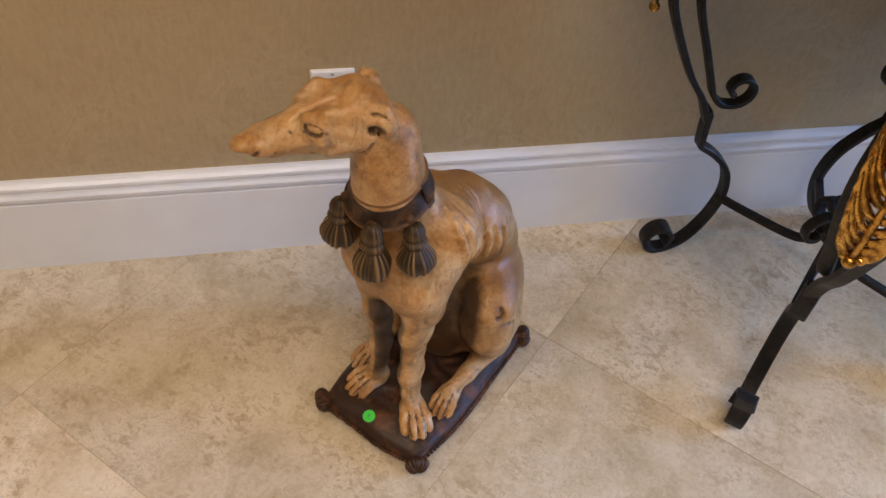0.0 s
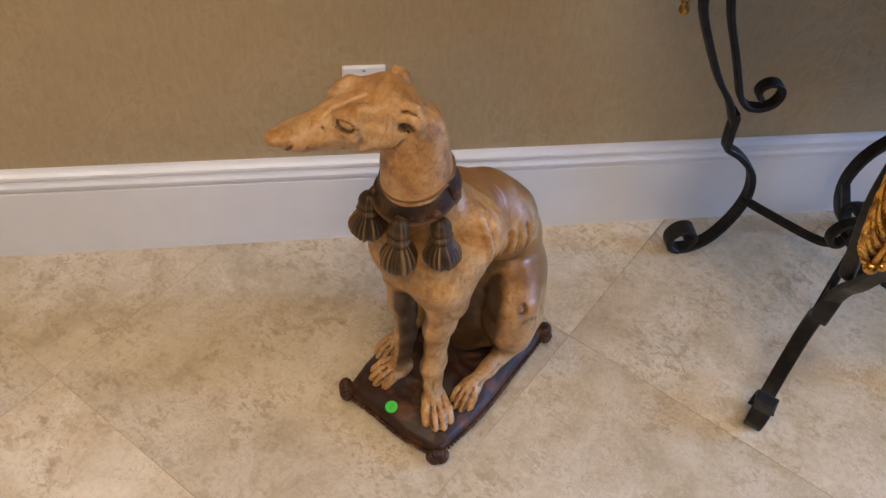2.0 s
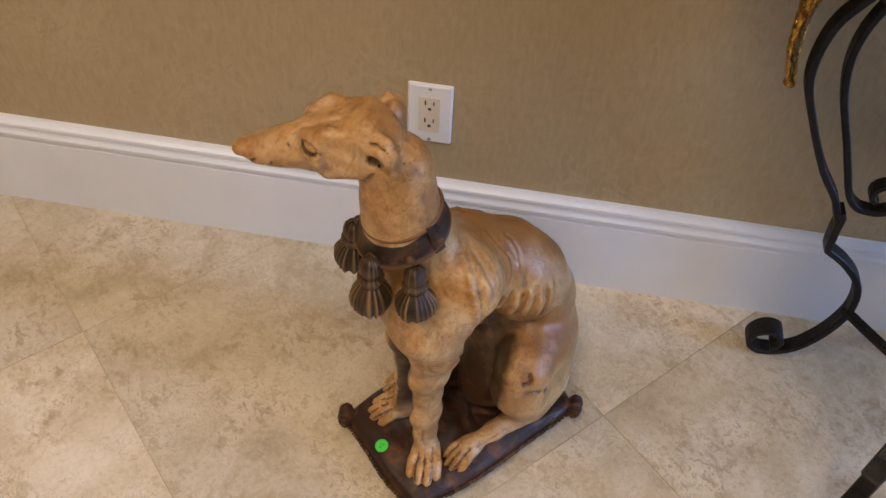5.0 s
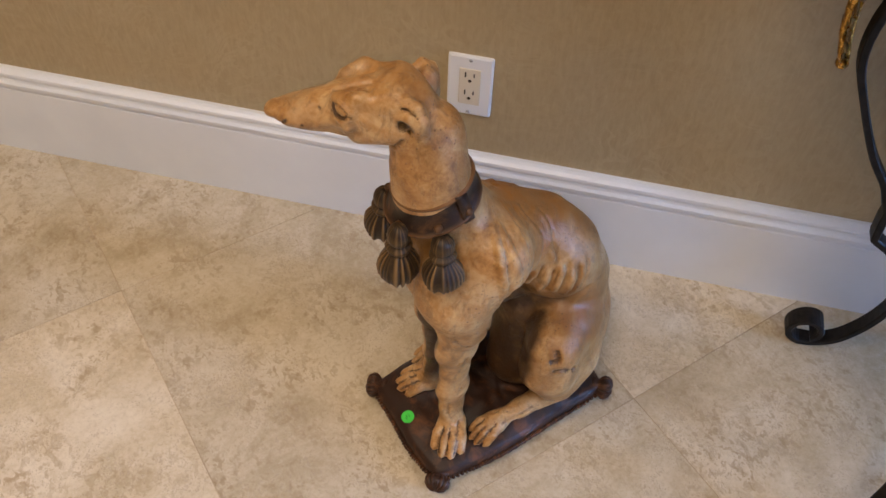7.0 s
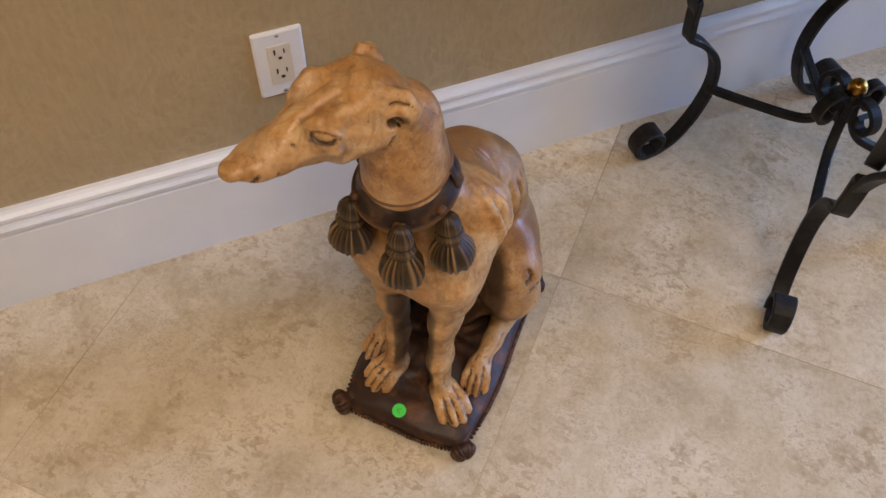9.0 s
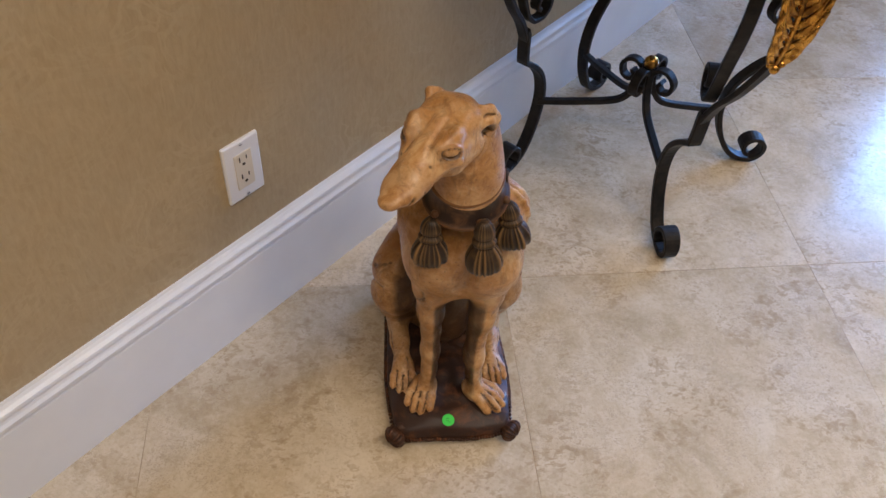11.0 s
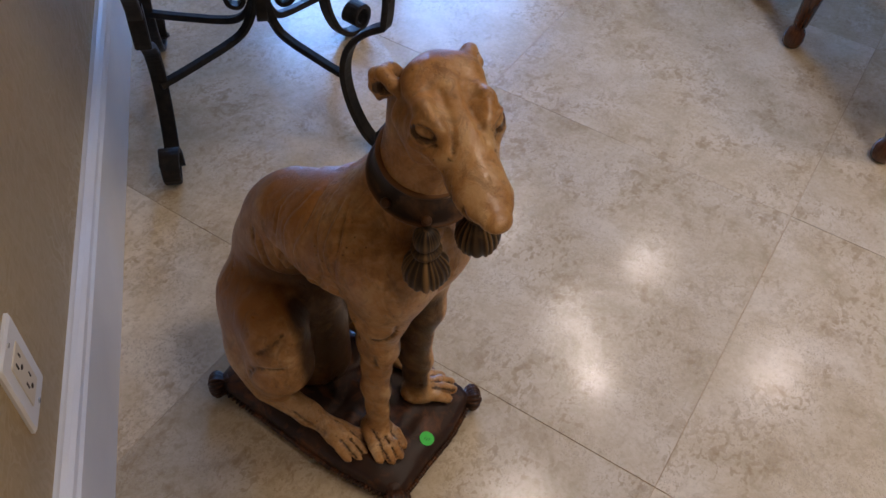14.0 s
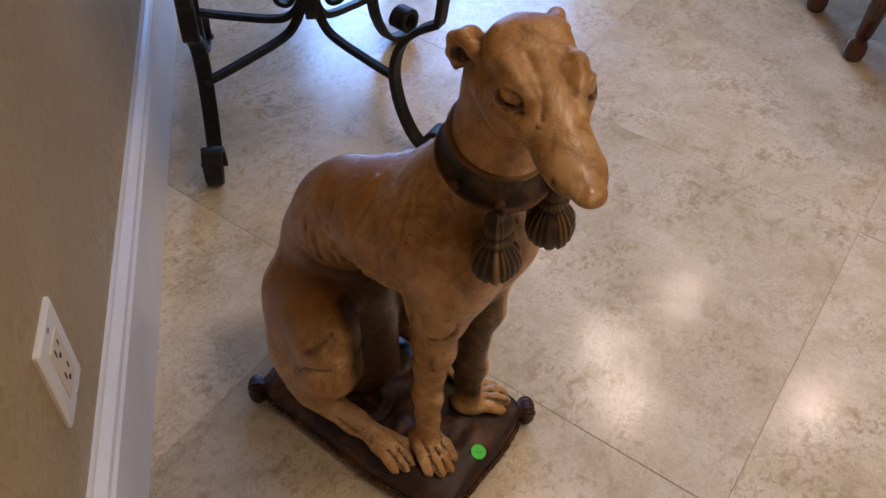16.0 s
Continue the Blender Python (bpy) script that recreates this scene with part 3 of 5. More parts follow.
def hound_forms(s):
    """Trunk, neck, legs: the large forms of a sitting greyhound; x ahead, y to its left, z up."""
    # trunk
    s.chain([(0.0887, -0.0017, 0.4065, 0.0531), (0.0155, -0.0114, 0.3802, 0.0576), (-0.0489, -0.0043, 0.3601, 0.0406), (-0.0691, 0.0078, 0.3186, 0.0542), (-0.0971, 0.0107, 0.2633, 0.0510), (-0.1070, -0.0040, 0.1402, 0.0617)], 0.03)
    s.limb((-0.100, 0.0, 0.150), (-0.080, 0.0, 0.075), 0.060, 0.056, 0.02)
    # added mass that closes the see-through gap under the belly
    s.limb((-0.050, 0.0, 0.220), (-0.040, 0.0, 0.080), 0.044, 0.042, 0.02)
    s.chain([(0.0825, 0.0035, 0.3480, 0.0440), (0.0600, -0.0001, 0.3330, 0.0420)], 0.03)
    # neck
    s.chain([(0.0598, -0.0016, 0.4312, 0.0440), (0.1095, -0.0030, 0.5194, 0.0380), (0.1140, -0.0035, 0.5586, 0.0345), (0.1125, -0.0060, 0.5929, 0.0298), (0.1363, -0.0268, 0.6160, 0.0270)], 0.022)
    head_forms(s)
    # left shoulder and leg, deep from front to back and narrow across
    s.chain([(0.0545, 0.0485, 0.4234, 0.0410), (0.1000, 0.0380, 0.3704, 0.0335), (0.0860, 0.0420, 0.3050, 0.0270)], 0.036)
    deep = (0, 1, 0, 0.68)
    s.chain([(0.0900, 0.0420, 0.3060, 0.0310), (0.0930, 0.0370, 0.2550, 0.0270), (0.0905, 0.0320, 0.2000, 0.0205)], 0.016, flat=deep)
    s.chain([(0.0905, 0.0320, 0.2000, 0.0205), (0.0915, 0.0310, 0.1500, 0.0232), (0.0925, 0.0325, 0.1080, 0.0175), (0.0940, 0.0360, 0.0760, 0.0185)], 0.010, flat=deep)
    # right shoulder and leg
    s.chain([(0.0667, -0.0410, 0.4234, 0.0410), (0.0937, -0.0358, 0.3753, 0.0330), (0.0860, -0.0340, 0.3100, 0.0270)], 0.036)
    deep = (0, 1, 0, 0.76)
    s.chain([(0.0840, -0.0400, 0.3060, 0.0290), (0.0820, -0.0370, 0.2500, 0.0235), (0.0780, -0.0350, 0.2000, 0.0185)], 0.016, flat=deep)
    s.chain([(0.0780, -0.0350, 0.2000, 0.0185), (0.0770, -0.0345, 0.1480, 0.0188), (0.0800, -0.0350, 0.1080, 0.0150), (0.0840, -0.0380, 0.0760, 0.0165)], 0.010, flat=deep)
    # haunches: a rounded thigh that ends in the bent knee, and the long foot laid forward
    for side, heel, mid, toe in ((1, (-0.0620, 0.0780, 0.0800, 0.0205), (0.0000, 0.0740, 0.0705, 0.0125), (0.0450, 0.0690, 0.0640, 0.0105)), (-1, (-0.0620, -0.0790, 0.0800, 0.0205), (0.0000, -0.0765, 0.0705, 0.0145), (0.0480, -0.0735, 0.0635, 0.0120))):
        s.chain([(-0.1010, 0.0345 * side, 0.2070, 0.0520), (-0.0600, 0.0620 * side, 0.2250, 0.0370)], 0.02)
        s.chain([(-0.0600, 0.0620 * side, 0.2200, 0.0380), (-0.0320, 0.0800 * side, 0.2180, 0.0345), (-0.0310, 0.0810 * side, 0.1680, 0.0370), (-0.0500, 0.0790 * side, 0.1150, 0.0320)], 0.016)
        s.egg((-0.0780, 0.0620 * side, 0.1700), (0.054, 0.040, 0.066), None, 0.020)
        s.chain([(-0.0800, 0.0560 * side, 0.1300, 0.0500), (-0.0800, 0.0560 * side, 0.0850, 0.0400)], 0.02)
        s.chain([heel, mid, toe], 0.010)
    paw(s, (0.0970, 0.0430), 48, 1.12, 0.060)
    paw(s, (0.0860, -0.0425), -20, 1.08, 0.060)
    paw(s, (0.0430, 0.0705), 8, 0.92, 0.058)
    paw(s, (0.0480, -0.0735), -5, 0.95, 0.058)


def skin_lines(s):
    """Folds, ribs and worked lines on the trunk."""
    for side in (1, -1):
        # folds of skin behind the shoulder, down the side
        for k, (x, z1, z0, lean, dark) in enumerate(((0.056, 0.472, 0.362, 0.010, 0.10), (0.044, 0.470, 0.356, 0.010, 0.16), (0.030, 0.464, 0.350, 0.008, 0.16), (0.012, 0.452, 0.372, -0.006, 0.12), (-0.006, 0.440, 0.366, -0.010, 0.12), (-0.026, 0.424, 0.362, -0.012, 0.10))):
            pts = []
            for j in range(19):
                t = j / 18
                z = z1 + (z0 - z1) * t
                xx = x + lean * math.sin(t * 2.2) + 0.004 * math.sin(t * 7 + k * 1.9)
                p = s.skin((xx, 0.13 * side, z), (0, -side, 0))
                if p is not None:
                    pts.append(p + np.array((0, 0.0008 * side, 0)))
            s.groove([p + np.array((0, 0.0006 * side, 0)) for p in pts], 0.0014, dark * 0.3, 0.005)
            for a, b in zip(pts, pts[1:]):
                s.limb(a + np.array((0.0055, -0.0026 * side, 0)), b + np.array((0.0055, -0.0026 * side, 0)), 0.0028, 0.0028, 0.005)
        # slack folds at the flank
        for k in range(9):
            x = -0.080 + 0.0145 * k
            pts = []
            for j in range(13):
                t = j / 12
                p = s.skin((x + 0.012 * t, 0.13 * side, 0.352 + 0.001 * k - 0.052 * t + 0.004 * k * t - 0.006 * (k % 2)), (0, -side, 0))
                if p is not None:
                    pts.append(p + np.array((0, 0.0012 * side, 0)))
            s.groove(pts, 0.0014, 0.08, 0.005)
            for a, b in zip(pts[2:], pts[3:-1]):
                s.limb(a + np.array((0.0068, -0.0040 * side, 0)), b + np.array((0.0068, -0.0040 * side, 0)), 0.0030, 0.0030, 0.005)
        # elbow and shoulder lines
        for line in (((0.118, 0.33), (0.113, 0.31), (0.104, 0.298), (0.094, 0.296)), ((0.07, 0.315), (0.064, 0.295), (0.07, 0.272))):
            pts = [s.skin((x, 0.13 * side, z), (0, -side, 0)) for x, z in line]
            s.groove([p + np.array((0, 0.0008 * side, 0)) for p in pts if p is not None], 0.0017, 0.7)
        # tendons of the foreleg
        for line in (((0.092, 0.255), (0.090, 0.225), (0.100, 0.195)), ((0.104, 0.13), (0.106, 0.105), (0.102, 0.09))):
            pts = [s.skin((x, 0.13 * side, z), (0, -side, 0)) for x, z in line]
            s.groove([p + np.array((0, 0.001 * side, 0)) for p in pts if p is not None], 0.0016, 0.5)
        # chips out of the left knee, curved creases on the right one
        chips = (((-0.017, 0.243), (-0.016, 0.234), (-0.009, 0.230)), ((-0.030, 0.207), (-0.022, 0.213), (-0.012, 0.212)), ((-0.040, 0.206), (-0.044, 0.196))) if side > 0 else (((-0.008, 0.268), (-0.010, 0.256), (-0.016, 0.241), (-0.030, 0.228)), ((-0.052, 0.168), (-0.040, 0.190), (-0.022, 0.202), (-0.004, 0.204)))
        for line in chips:
            pts = spline([(x, z, 0) for x, z in line], 4)
            pts = [s.skin((p.x, 0.15 * side, p.y), (0, -side, 0)) for p in pts]
            s.groove([p for p in pts if p is not None], 0.0030 if side > 0 else 0.0015, 1.0 if side > 0 else 0.16, 0.003 if side > 0 else 0.006)
        pts = [s.skin((x, 0.14 * side, z), (0, -side, 0)) for x, z in ((-0.085, 0.295), (-0.060, 0.280), (-0.030, 0.272), (-0.005, 0.262))]
        s.groove([p + np.array((0, 0.002 * side, 0)) for p in pts if p is not None], 0.0045, 0.30, 0.008)
        # long bones of the hind foot
        pts = [s.skin((x, 0.13 * side, z), (0, -side, 0)) for x, z in ((-0.05, 0.092), (-0.01, 0.080), (0.035, 0.070))]
        s.groove([p + np.array((0, 0.001 * side, 0)) for p in pts if p is not None], 0.0018, 0.5)
    # breast bone hollow
    pts = [s.skin((0.26, y, z), (-1, 0, 0)) for y, z in ((0.0, 0.43), (0.003, 0.39), (0.0, 0.35))]
    s.groove([p + np.array((0.003, 0, 0)) for p in pts if p is not None], 0.005, 0.15, 0.012)
    # knob below the belly
    s.limb((-0.045, 0.004, 0.275), (-0.012, 0.006, 0.262), 0.013, 0.008, 0.012)
    s.limb((-0.012, 0.006, 0.262), (0.0, 0.007, 0.258), 0.006, 0.005, 0.003)


def face(s):
    h, axes = head_point, np.stack([AHEAD, SIDE, UP])
    for side in (1, -1):
        # bulging brow, bone under the eye and cheek
        s.limb(h(0.003, 0.0145 * side, 0.0122), h(-0.016, 0.0218 * side, 0.0142), 0.0058, 0.0078, 0.007)
        s.limb(h(-0.018, 0.021 * side, 0.012), h(-0.042, 0.022 * side, 0.006), 0.0070, 0.006, 0.008)
        s.limb(h(0.014, 0.017 * side, -0.006), h(-0.020, 0.024 * side, -0.008), 0.006, 0.008, 0.010)
        s.limb(h(-0.042, 0.022 * side, -0.025), h(-0.010, 0.021 * side, -0.027), 0.014, 0.0115, 0.012)
        s.limb(h(0.0, 0.006 * side, 0.026), h(-0.04, 0.010 * side, 0.032), 0.006, 0.007, 0.014, True)
        # hollow from the inner corner of the eye down the muzzle
        s.limb(h(0.016, 0.030 * side, 0.004), h(0.040, 0.030 * side, -0.004), 0.008, 0.006, 0.010, True)
        # eye: a cut socket, rimmed lids and a pale almond eyeball
        out = unit(*(SIDE * side + 0.85 * AHEAD + 0.40 * UP))
        at = np.array(h(-0.002, 0.0250 * side, 0.0050))
        e = s.skin(at + out * 0.03, -out)
        if e is None:
            e = at
        along = AHEAD + 0.34 * UP
        along = unit(*(along - out * (along @ out)))
        over = np.cross(out, along) * side
        eye_axes = np.stack([along, over, out])
        s.egg(e - out * 0.004, (0.0130, 0.0098, 0.0066), eye_axes, 0.008)
        s.egg(e + out * 0.0022, (0.0106, 0.0071, 0.0048), eye_axes, 0.001, True, 1.0)
        s.egg(e - out * 0.0012 - over * 0.0009, (0.0088, 0.0057, 0.0056), eye_axes, 0.0006)
        s.clean(e + out * 0.001 - over * 0.0012, (0.0086, 0.0056, 0.009), eye_axes)
        for half, lift, r in ((1, 0.0084, 0.0025), (-1, 0.0078, 0.0016)):
            lid = []
            for k in range(11):
                a = math.pi * k / 10
                c = math.cos(a)
                lid.append(e + along * 0.0114 * c + over * lift * half * math.sin(a) + out * (0.0026 - 0.004 * c * c))
            for a, b in zip(lid, lid[1:]):
                s.limb(a, b, r, r, 0.002)
        back = e - along * 0.0130
        s.groove([back, back - along * 0.009 - UP * 0.001], 0.0010, 0.9, 0.002)
        # crease over the lid and tear line
        s.groove([e + along * 0.011 + over * 0.006 + out * 0.003, e + over * 0.0125 + out * 0.003, e - along * 0.012 + over * 0.009 + out * 0.001], 0.0012, 0.25, 0.003)
        s.groove([e + along * 0.0128 + out * 0.001, e + along * 0.0152 - over * 0.003], 0.0009, 0.7, 0.0015)
        # heavy brow over the lid
        s.limb(e + along * 0.007 + over * 0.0135 - out * 0.0022, e - along * 0.010 + over * 0.0132 - out * 0.0020, 0.0050, 0.0052, 0.005)
        # dark stain worked in behind the jaw and under the cheek
        pts = [s.skin(np.array(h(p, 0.07 * side, r)), -SIDE * side) for p, r in ((-0.052, -0.030), (-0.040, -0.040), (-0.022, -0.043))]
        s.groove([p for p in pts if p is not None], 0.0018, 0.45, 0.004)
        # furrow from the forehead down past the inner corner of the eye
        pts = [s.skin(np.array(h(p, q * side, 0.06)), -UP) for p, q in ((-0.028, 0.0065), (-0.014, 0.0060), (-0.002, 0.0070), (0.010, 0.0085), (0.020, 0.0110))]
        s.groove([p + UP * 0.0009 for p in pts if p is not None], 0.0013, 0.0, 0.004)
        # nostril and mouth
        for line in (((0.079, -0.0115), (0.073, -0.0145), (0.066, -0.0130), (0.060, -0.0075)), ((0.070, -0.0190), (0.058, -0.0190), (0.046, -0.0205))):
            pts = [s.skin(h(p, 0.06 * side, r), -SIDE * side) for p, r in line]
            s.groove([p for p in pts if p is not None], 0.0012, 0.7, 0.002)
        corner = s.skin(h(0.006, 0.06 * side, -0.034), -SIDE * side)
        if corner is not None:
            s.groove([corner, corner + AHEAD * 0.007], 0.0016, 1.0)
        for a, c in ((0.024, 0.002), (0.045, -0.014), (0.050, -0.022)):
            p = s.skin(h(a, 0.06 * side, c), -SIDE * side)
            if p is not None:
                s.groove([p, p + UP * 0.001], 0.0009, 0.8, 0.0015)
        h = (lambda p, q, r: head_point(p - 0.003, q - 0.003, r - 0.003)) if side < 0 else (lambda p, q, r: head_point(p, q - 0.005, r + 0.0005))
        # folded ear: a flap that stands out and hangs down, rolled forward over a dark hollow
        s.egg(h(-0.070, 0.032 * side, -0.011), (0.0095, 0.0125, 0.0180), axes, 0.006)
        s.limb(h(-0.073, 0.040 * side, -0.008), h(-0.072, 0.035 * side, -0.031), 0.0066, 0.0050, 0.005)
        s.egg(h(-0.060, 0.0395 * side, -0.013), (0.0090, 0.0100, 0.0085), axes, 0.003, True, 0.75 if side > 0 else 1.0)
        if side > 0:
            s.chain([(*h(-0.048, 0.026, -0.008), 0.0046), (*h(-0.056, 0.034, -0.003), 0.0054), (*h(-0.065, 0.040, -0.003), 0.0050), (*h(-0.070, 0.041, -0.017), 0.0044)], 0.003)
            s.chain([(*h(-0.054, 0.027, 0.005), 0.0045), (*h(-0.063, 0.031, 0.0078), 0.0050), (*h(-0.073, 0.036, 0.0035), 0.0052), (*h(-0.076, 0.040, -0.009), 0.0050), (*h(-0.072, 0.036, -0.031), 0.0042)], 0.005)
            s.groove([h(-0.055, 0.032, 0.0045), h(-0.063, 0.0375, 0.0050), h(-0.071, 0.0410, 0.001)], 0.0011, 0.55, 0.003)
        else:
            s.chain([(*h(-0.048, -0.026, -0.008), 0.0046), (*h(-0.055, -0.033, -0.001), 0.0056), (*h(-0.065, -0.039, 0.003), 0.0056), (*h(-0.072, -0.043, -0.004), 0.0050), (*h(-0.071, -0.043, -0.017), 0.0045), (*h(-0.072, -0.037, -0.031), 0.0042)], 0.003)
        s.groove([h(-0.060, 0.034 * side, -0.024), h(-0.066, 0.035 * side, -0.034), h(-0.074, 0.030 * side, -0.041)], 0.0020, 0.7)


def normals(verts, faces):
    """Unit normals at the vertices, pointing out of the body."""
    total = np.zeros_like(verts)
    flat = np.cross(verts[faces[:, 1]] - verts[faces[:, 0]], verts[faces[:, 2]] - verts[faces[:, 0]])
    for k in range(faces.shape[1]):
        np.add.at(total, faces[:, k], flat)
    total /= np.linalg.norm(total, axis=1)[:, None] + 1e-12
    return total * np.sign((total * (verts - verts.mean(0))).sum())


class Shell:
    """Gathers faces of several shells into one mesh, with a material number, wash and rub for each."""

    def __init__(self):
        self.v, self.f, self.m, self.wash_shade, self.rub = [], [], [], [], []

    def add(self, verts, faces, mat, wash_shade=None, rub=None):
        o = len(self.v)
        self.v += [tuple(p) for p in verts]
        self.f += [tuple(i + o for i in q) for q in faces]
        self.m += [mat] * len(faces)
        self.wash_shade += list(wash_shade) if wash_shade is not None else [0.0] * len(verts)
        self.rub += list(rub) if rub is not None else [0.0] * len(verts)

    def rings(self, rings, mat, rub=None, closed=True):
        """A tube of equal rings with capped ends."""
        n, k = len(rings), len(rings[0])
        faces = [(i * k + j, i * k + (j + 1) % k, (i + 1) * k + (j + 1) % k, (i + 1) * k + j) for i in range(n - 1) for j in range(k if closed else k - 1)]
        faces += [tuple(range(k))[::-1], tuple((n - 1) * k + j for j in range(k))]
        self.add([p for r in rings for p in r], faces, mat, None, [x for r in rub for x in r] if rub else None)


def cushion_edge(a):
    """Outline of the cushion at angle a: straight sides drawn in between the corners."""
    c, s = math.cos(a), math.sin(a)
    k = 1 / max(abs(c) / 0.151, abs(s) / 0.091)
    x, y = c * k, s * k
    u, v = x / 0.151, y / 0.091
    return x * (1 + 0.035 * (1 - v * v) + 0.008 * math.sin(5 * y / 0.091)), y * (1 + 0.085 * (1 - u * u) + 0.02 * math.sin(4 * x / 0.151))


def cushion_top(x, y):
    u, v = min(abs(x) / 0.164, 1), min(abs(y) / 0.105, 1)
    puff = ((1 - u**4) * (1 - v**3.4)) ** 0.6
    wrinkle = noise.noise(Vector((x * 24, y * 24, 1.7))) * 0.0042 + abs(noise.noise(Vector((x * 46, y * 30, 4.2)))) * 0.0040 + noise.noise(Vector((x * 95, y * 80, 2.2))) * 0.0012
    return 0.021 + 0.030 * puff + 1.35 * wrinkle * (0.4 + puff)


def add_cushion(shell):
    n, m = 96, 22
    rings, rub = [], []
    for j, (r, z) in enumerate([(0.90, 0.001), (0.97, 0.004), (1.0, 0.011), (1.0, 0.018)]):
        rings.append([(cushion_edge(2 * math.pi * i / n)[0] * r, cushion_edge(2 * math.pi * i / n)[1] * r, z) for i in range(n)])
    for j in range(m):
        r = 1 - (j + 0.4) / m * 0.98
        row = []
        for i in range(n):
            x, y = cushion_edge(2 * math.pi * i / n)
            row.append((x * r, y * r, cushion_top(x * r, y * r)))
        rings.append(row)
    shell.rings(rings, 3)
    # beaded braid round the edge
    path = [cushion_edge(2 * math.pi * i / 220) for i in range(220)]
    for i in range(0, 220):
        x, y = path[i]
        x2, y2 = path[(i + 1) % 220]
        t = Vector((x2 - x, y2 - y, 0)).normalized()
        o = Vector((t.y, -t.x, 0))
        r = 0.0032 + 0.0009 * random.random()
        c = Vector((x, y, 0.0165 + 0.001 * math.sin(i * 1.3))) + o * 0.0015
        ring = []
        for s, q in ((-1.0, 0.25), (-0.5, 0.9), (0.4, 1.0), (1.0, 0.3)):
            ring.append([tuple(c + t * s * 0.0026 + (o * math.cos(b) + Vector((0, 0, 1)) * math.sin(b)) * r * q + Vector((0, 0, s * 0.0012))) for b in (math.pi * 2 * k / 6 for k in range(6))])
        hi = 0.55 if random.random() < 0.25 else 0.08
        shell.rings(ring, 3, [[hi] * 6] * 4)
    # tassel balls at the corners, which the cushion stands on
    for sx in (1, -1):
        for sy in (1, -1):
            d = Vector((0.72 * sx, 0.69 * sy, -0.1)).normalized()
            add_tassel(shell, Vector((0.133 * sx, 0.075 * sy, 0.024)), d, 0.036, 0.0180, 3, 0.25, True)


def add_tassel(shell, top, axis, length, width, mat, rub, knot=False):
    """A carved tassel: a wound head and a skirt of strands, or a round knot."""
    axis = Vector(axis).normalized()
    u = axis.orthogonal().normalized()
    w = axis.cross(u)
    bell = [(0.0, 0.2), (0.03, 0.36), (0.10, 0.50), (0.19, 0.57), (0.27, 0.55), (0.30, 0.47), (0.32, 0.49), (0.34, 0.62), (0.38, 0.66), (0.42, 0.62), (0.44, 0.50), (0.48, 0.58), (0.56, 0.78), (0.66, 0.94), (0.76, 1.0), (0.86, 0.97), (0.94, 0.80), (0.98, 0.55), (1.0, 0.2)]
    ball = [(0.0, 0.45), (0.10, 0.70), (0.22, 0.80), (0.32, 0.66), (0.40, 0.62), (0.50, 0.84), (0.64, 1.0), (0.78, 0.98), (0.90, 0.78), (0.97, 0.48), (1.0, 0.2)]
    seg, rings, rubs = 96, [], []
    for t, r in ball if knot else bell:
        flute = 0.075 if t > 0.46 else 0.012
        ring, ru = [], []
        for k in range(seg):
            a = 2 * math.pi * k / seg
            wave = math.sin(a * 19 + 1.9 * math.sin(3 * a + length * 90) + 1.1 * math.sin(7 * a) + t * 1.4) * (0.65 + 0.35 * math.sin(4 * a + length * 200))
            rr = width * r * (1 + flute * wave + 0.05 * math.sin(3 * a + length * 70))
            ring.append(tuple(top + axis * (t * length + (0.0015 * wave if t > 0.8 else 0)) + (u * math.cos(a) + w * math.sin(a)) * rr))
            ru.append(max(0.0, wave * 1.2 - 0.1) * rub * (1.6 if t > 0.46 else 0.8) + (0.25 * rub if t < 0.46 and r > 0.5 else 0))
        rings.append(ring)
        rubs.append(ru)
    shell.rings(rings, mat, rubs)


def collar_point(a, t):
    """On the collar at angle a about the neck (0 in front), t from the lower to the upper edge."""
    z = (0.501 - 0.015 * math.cos(a) + 0.004 * math.sin(a)) * (1 - t) + (0.534 - 0.011 * math.cos(a) + 0.006 * math.sin(a)) * t
    r = (0.0495 + 0.0025 * math.cos(a)) * (1 - t) + 0.0395 * t
    return Vector((0.1092 + 0.10 * (z - 0.53) + r * math.cos(a), -0.0042 + r * math.sin(a), z)), Vector((math.cos(a), math.sin(a), 0.15))


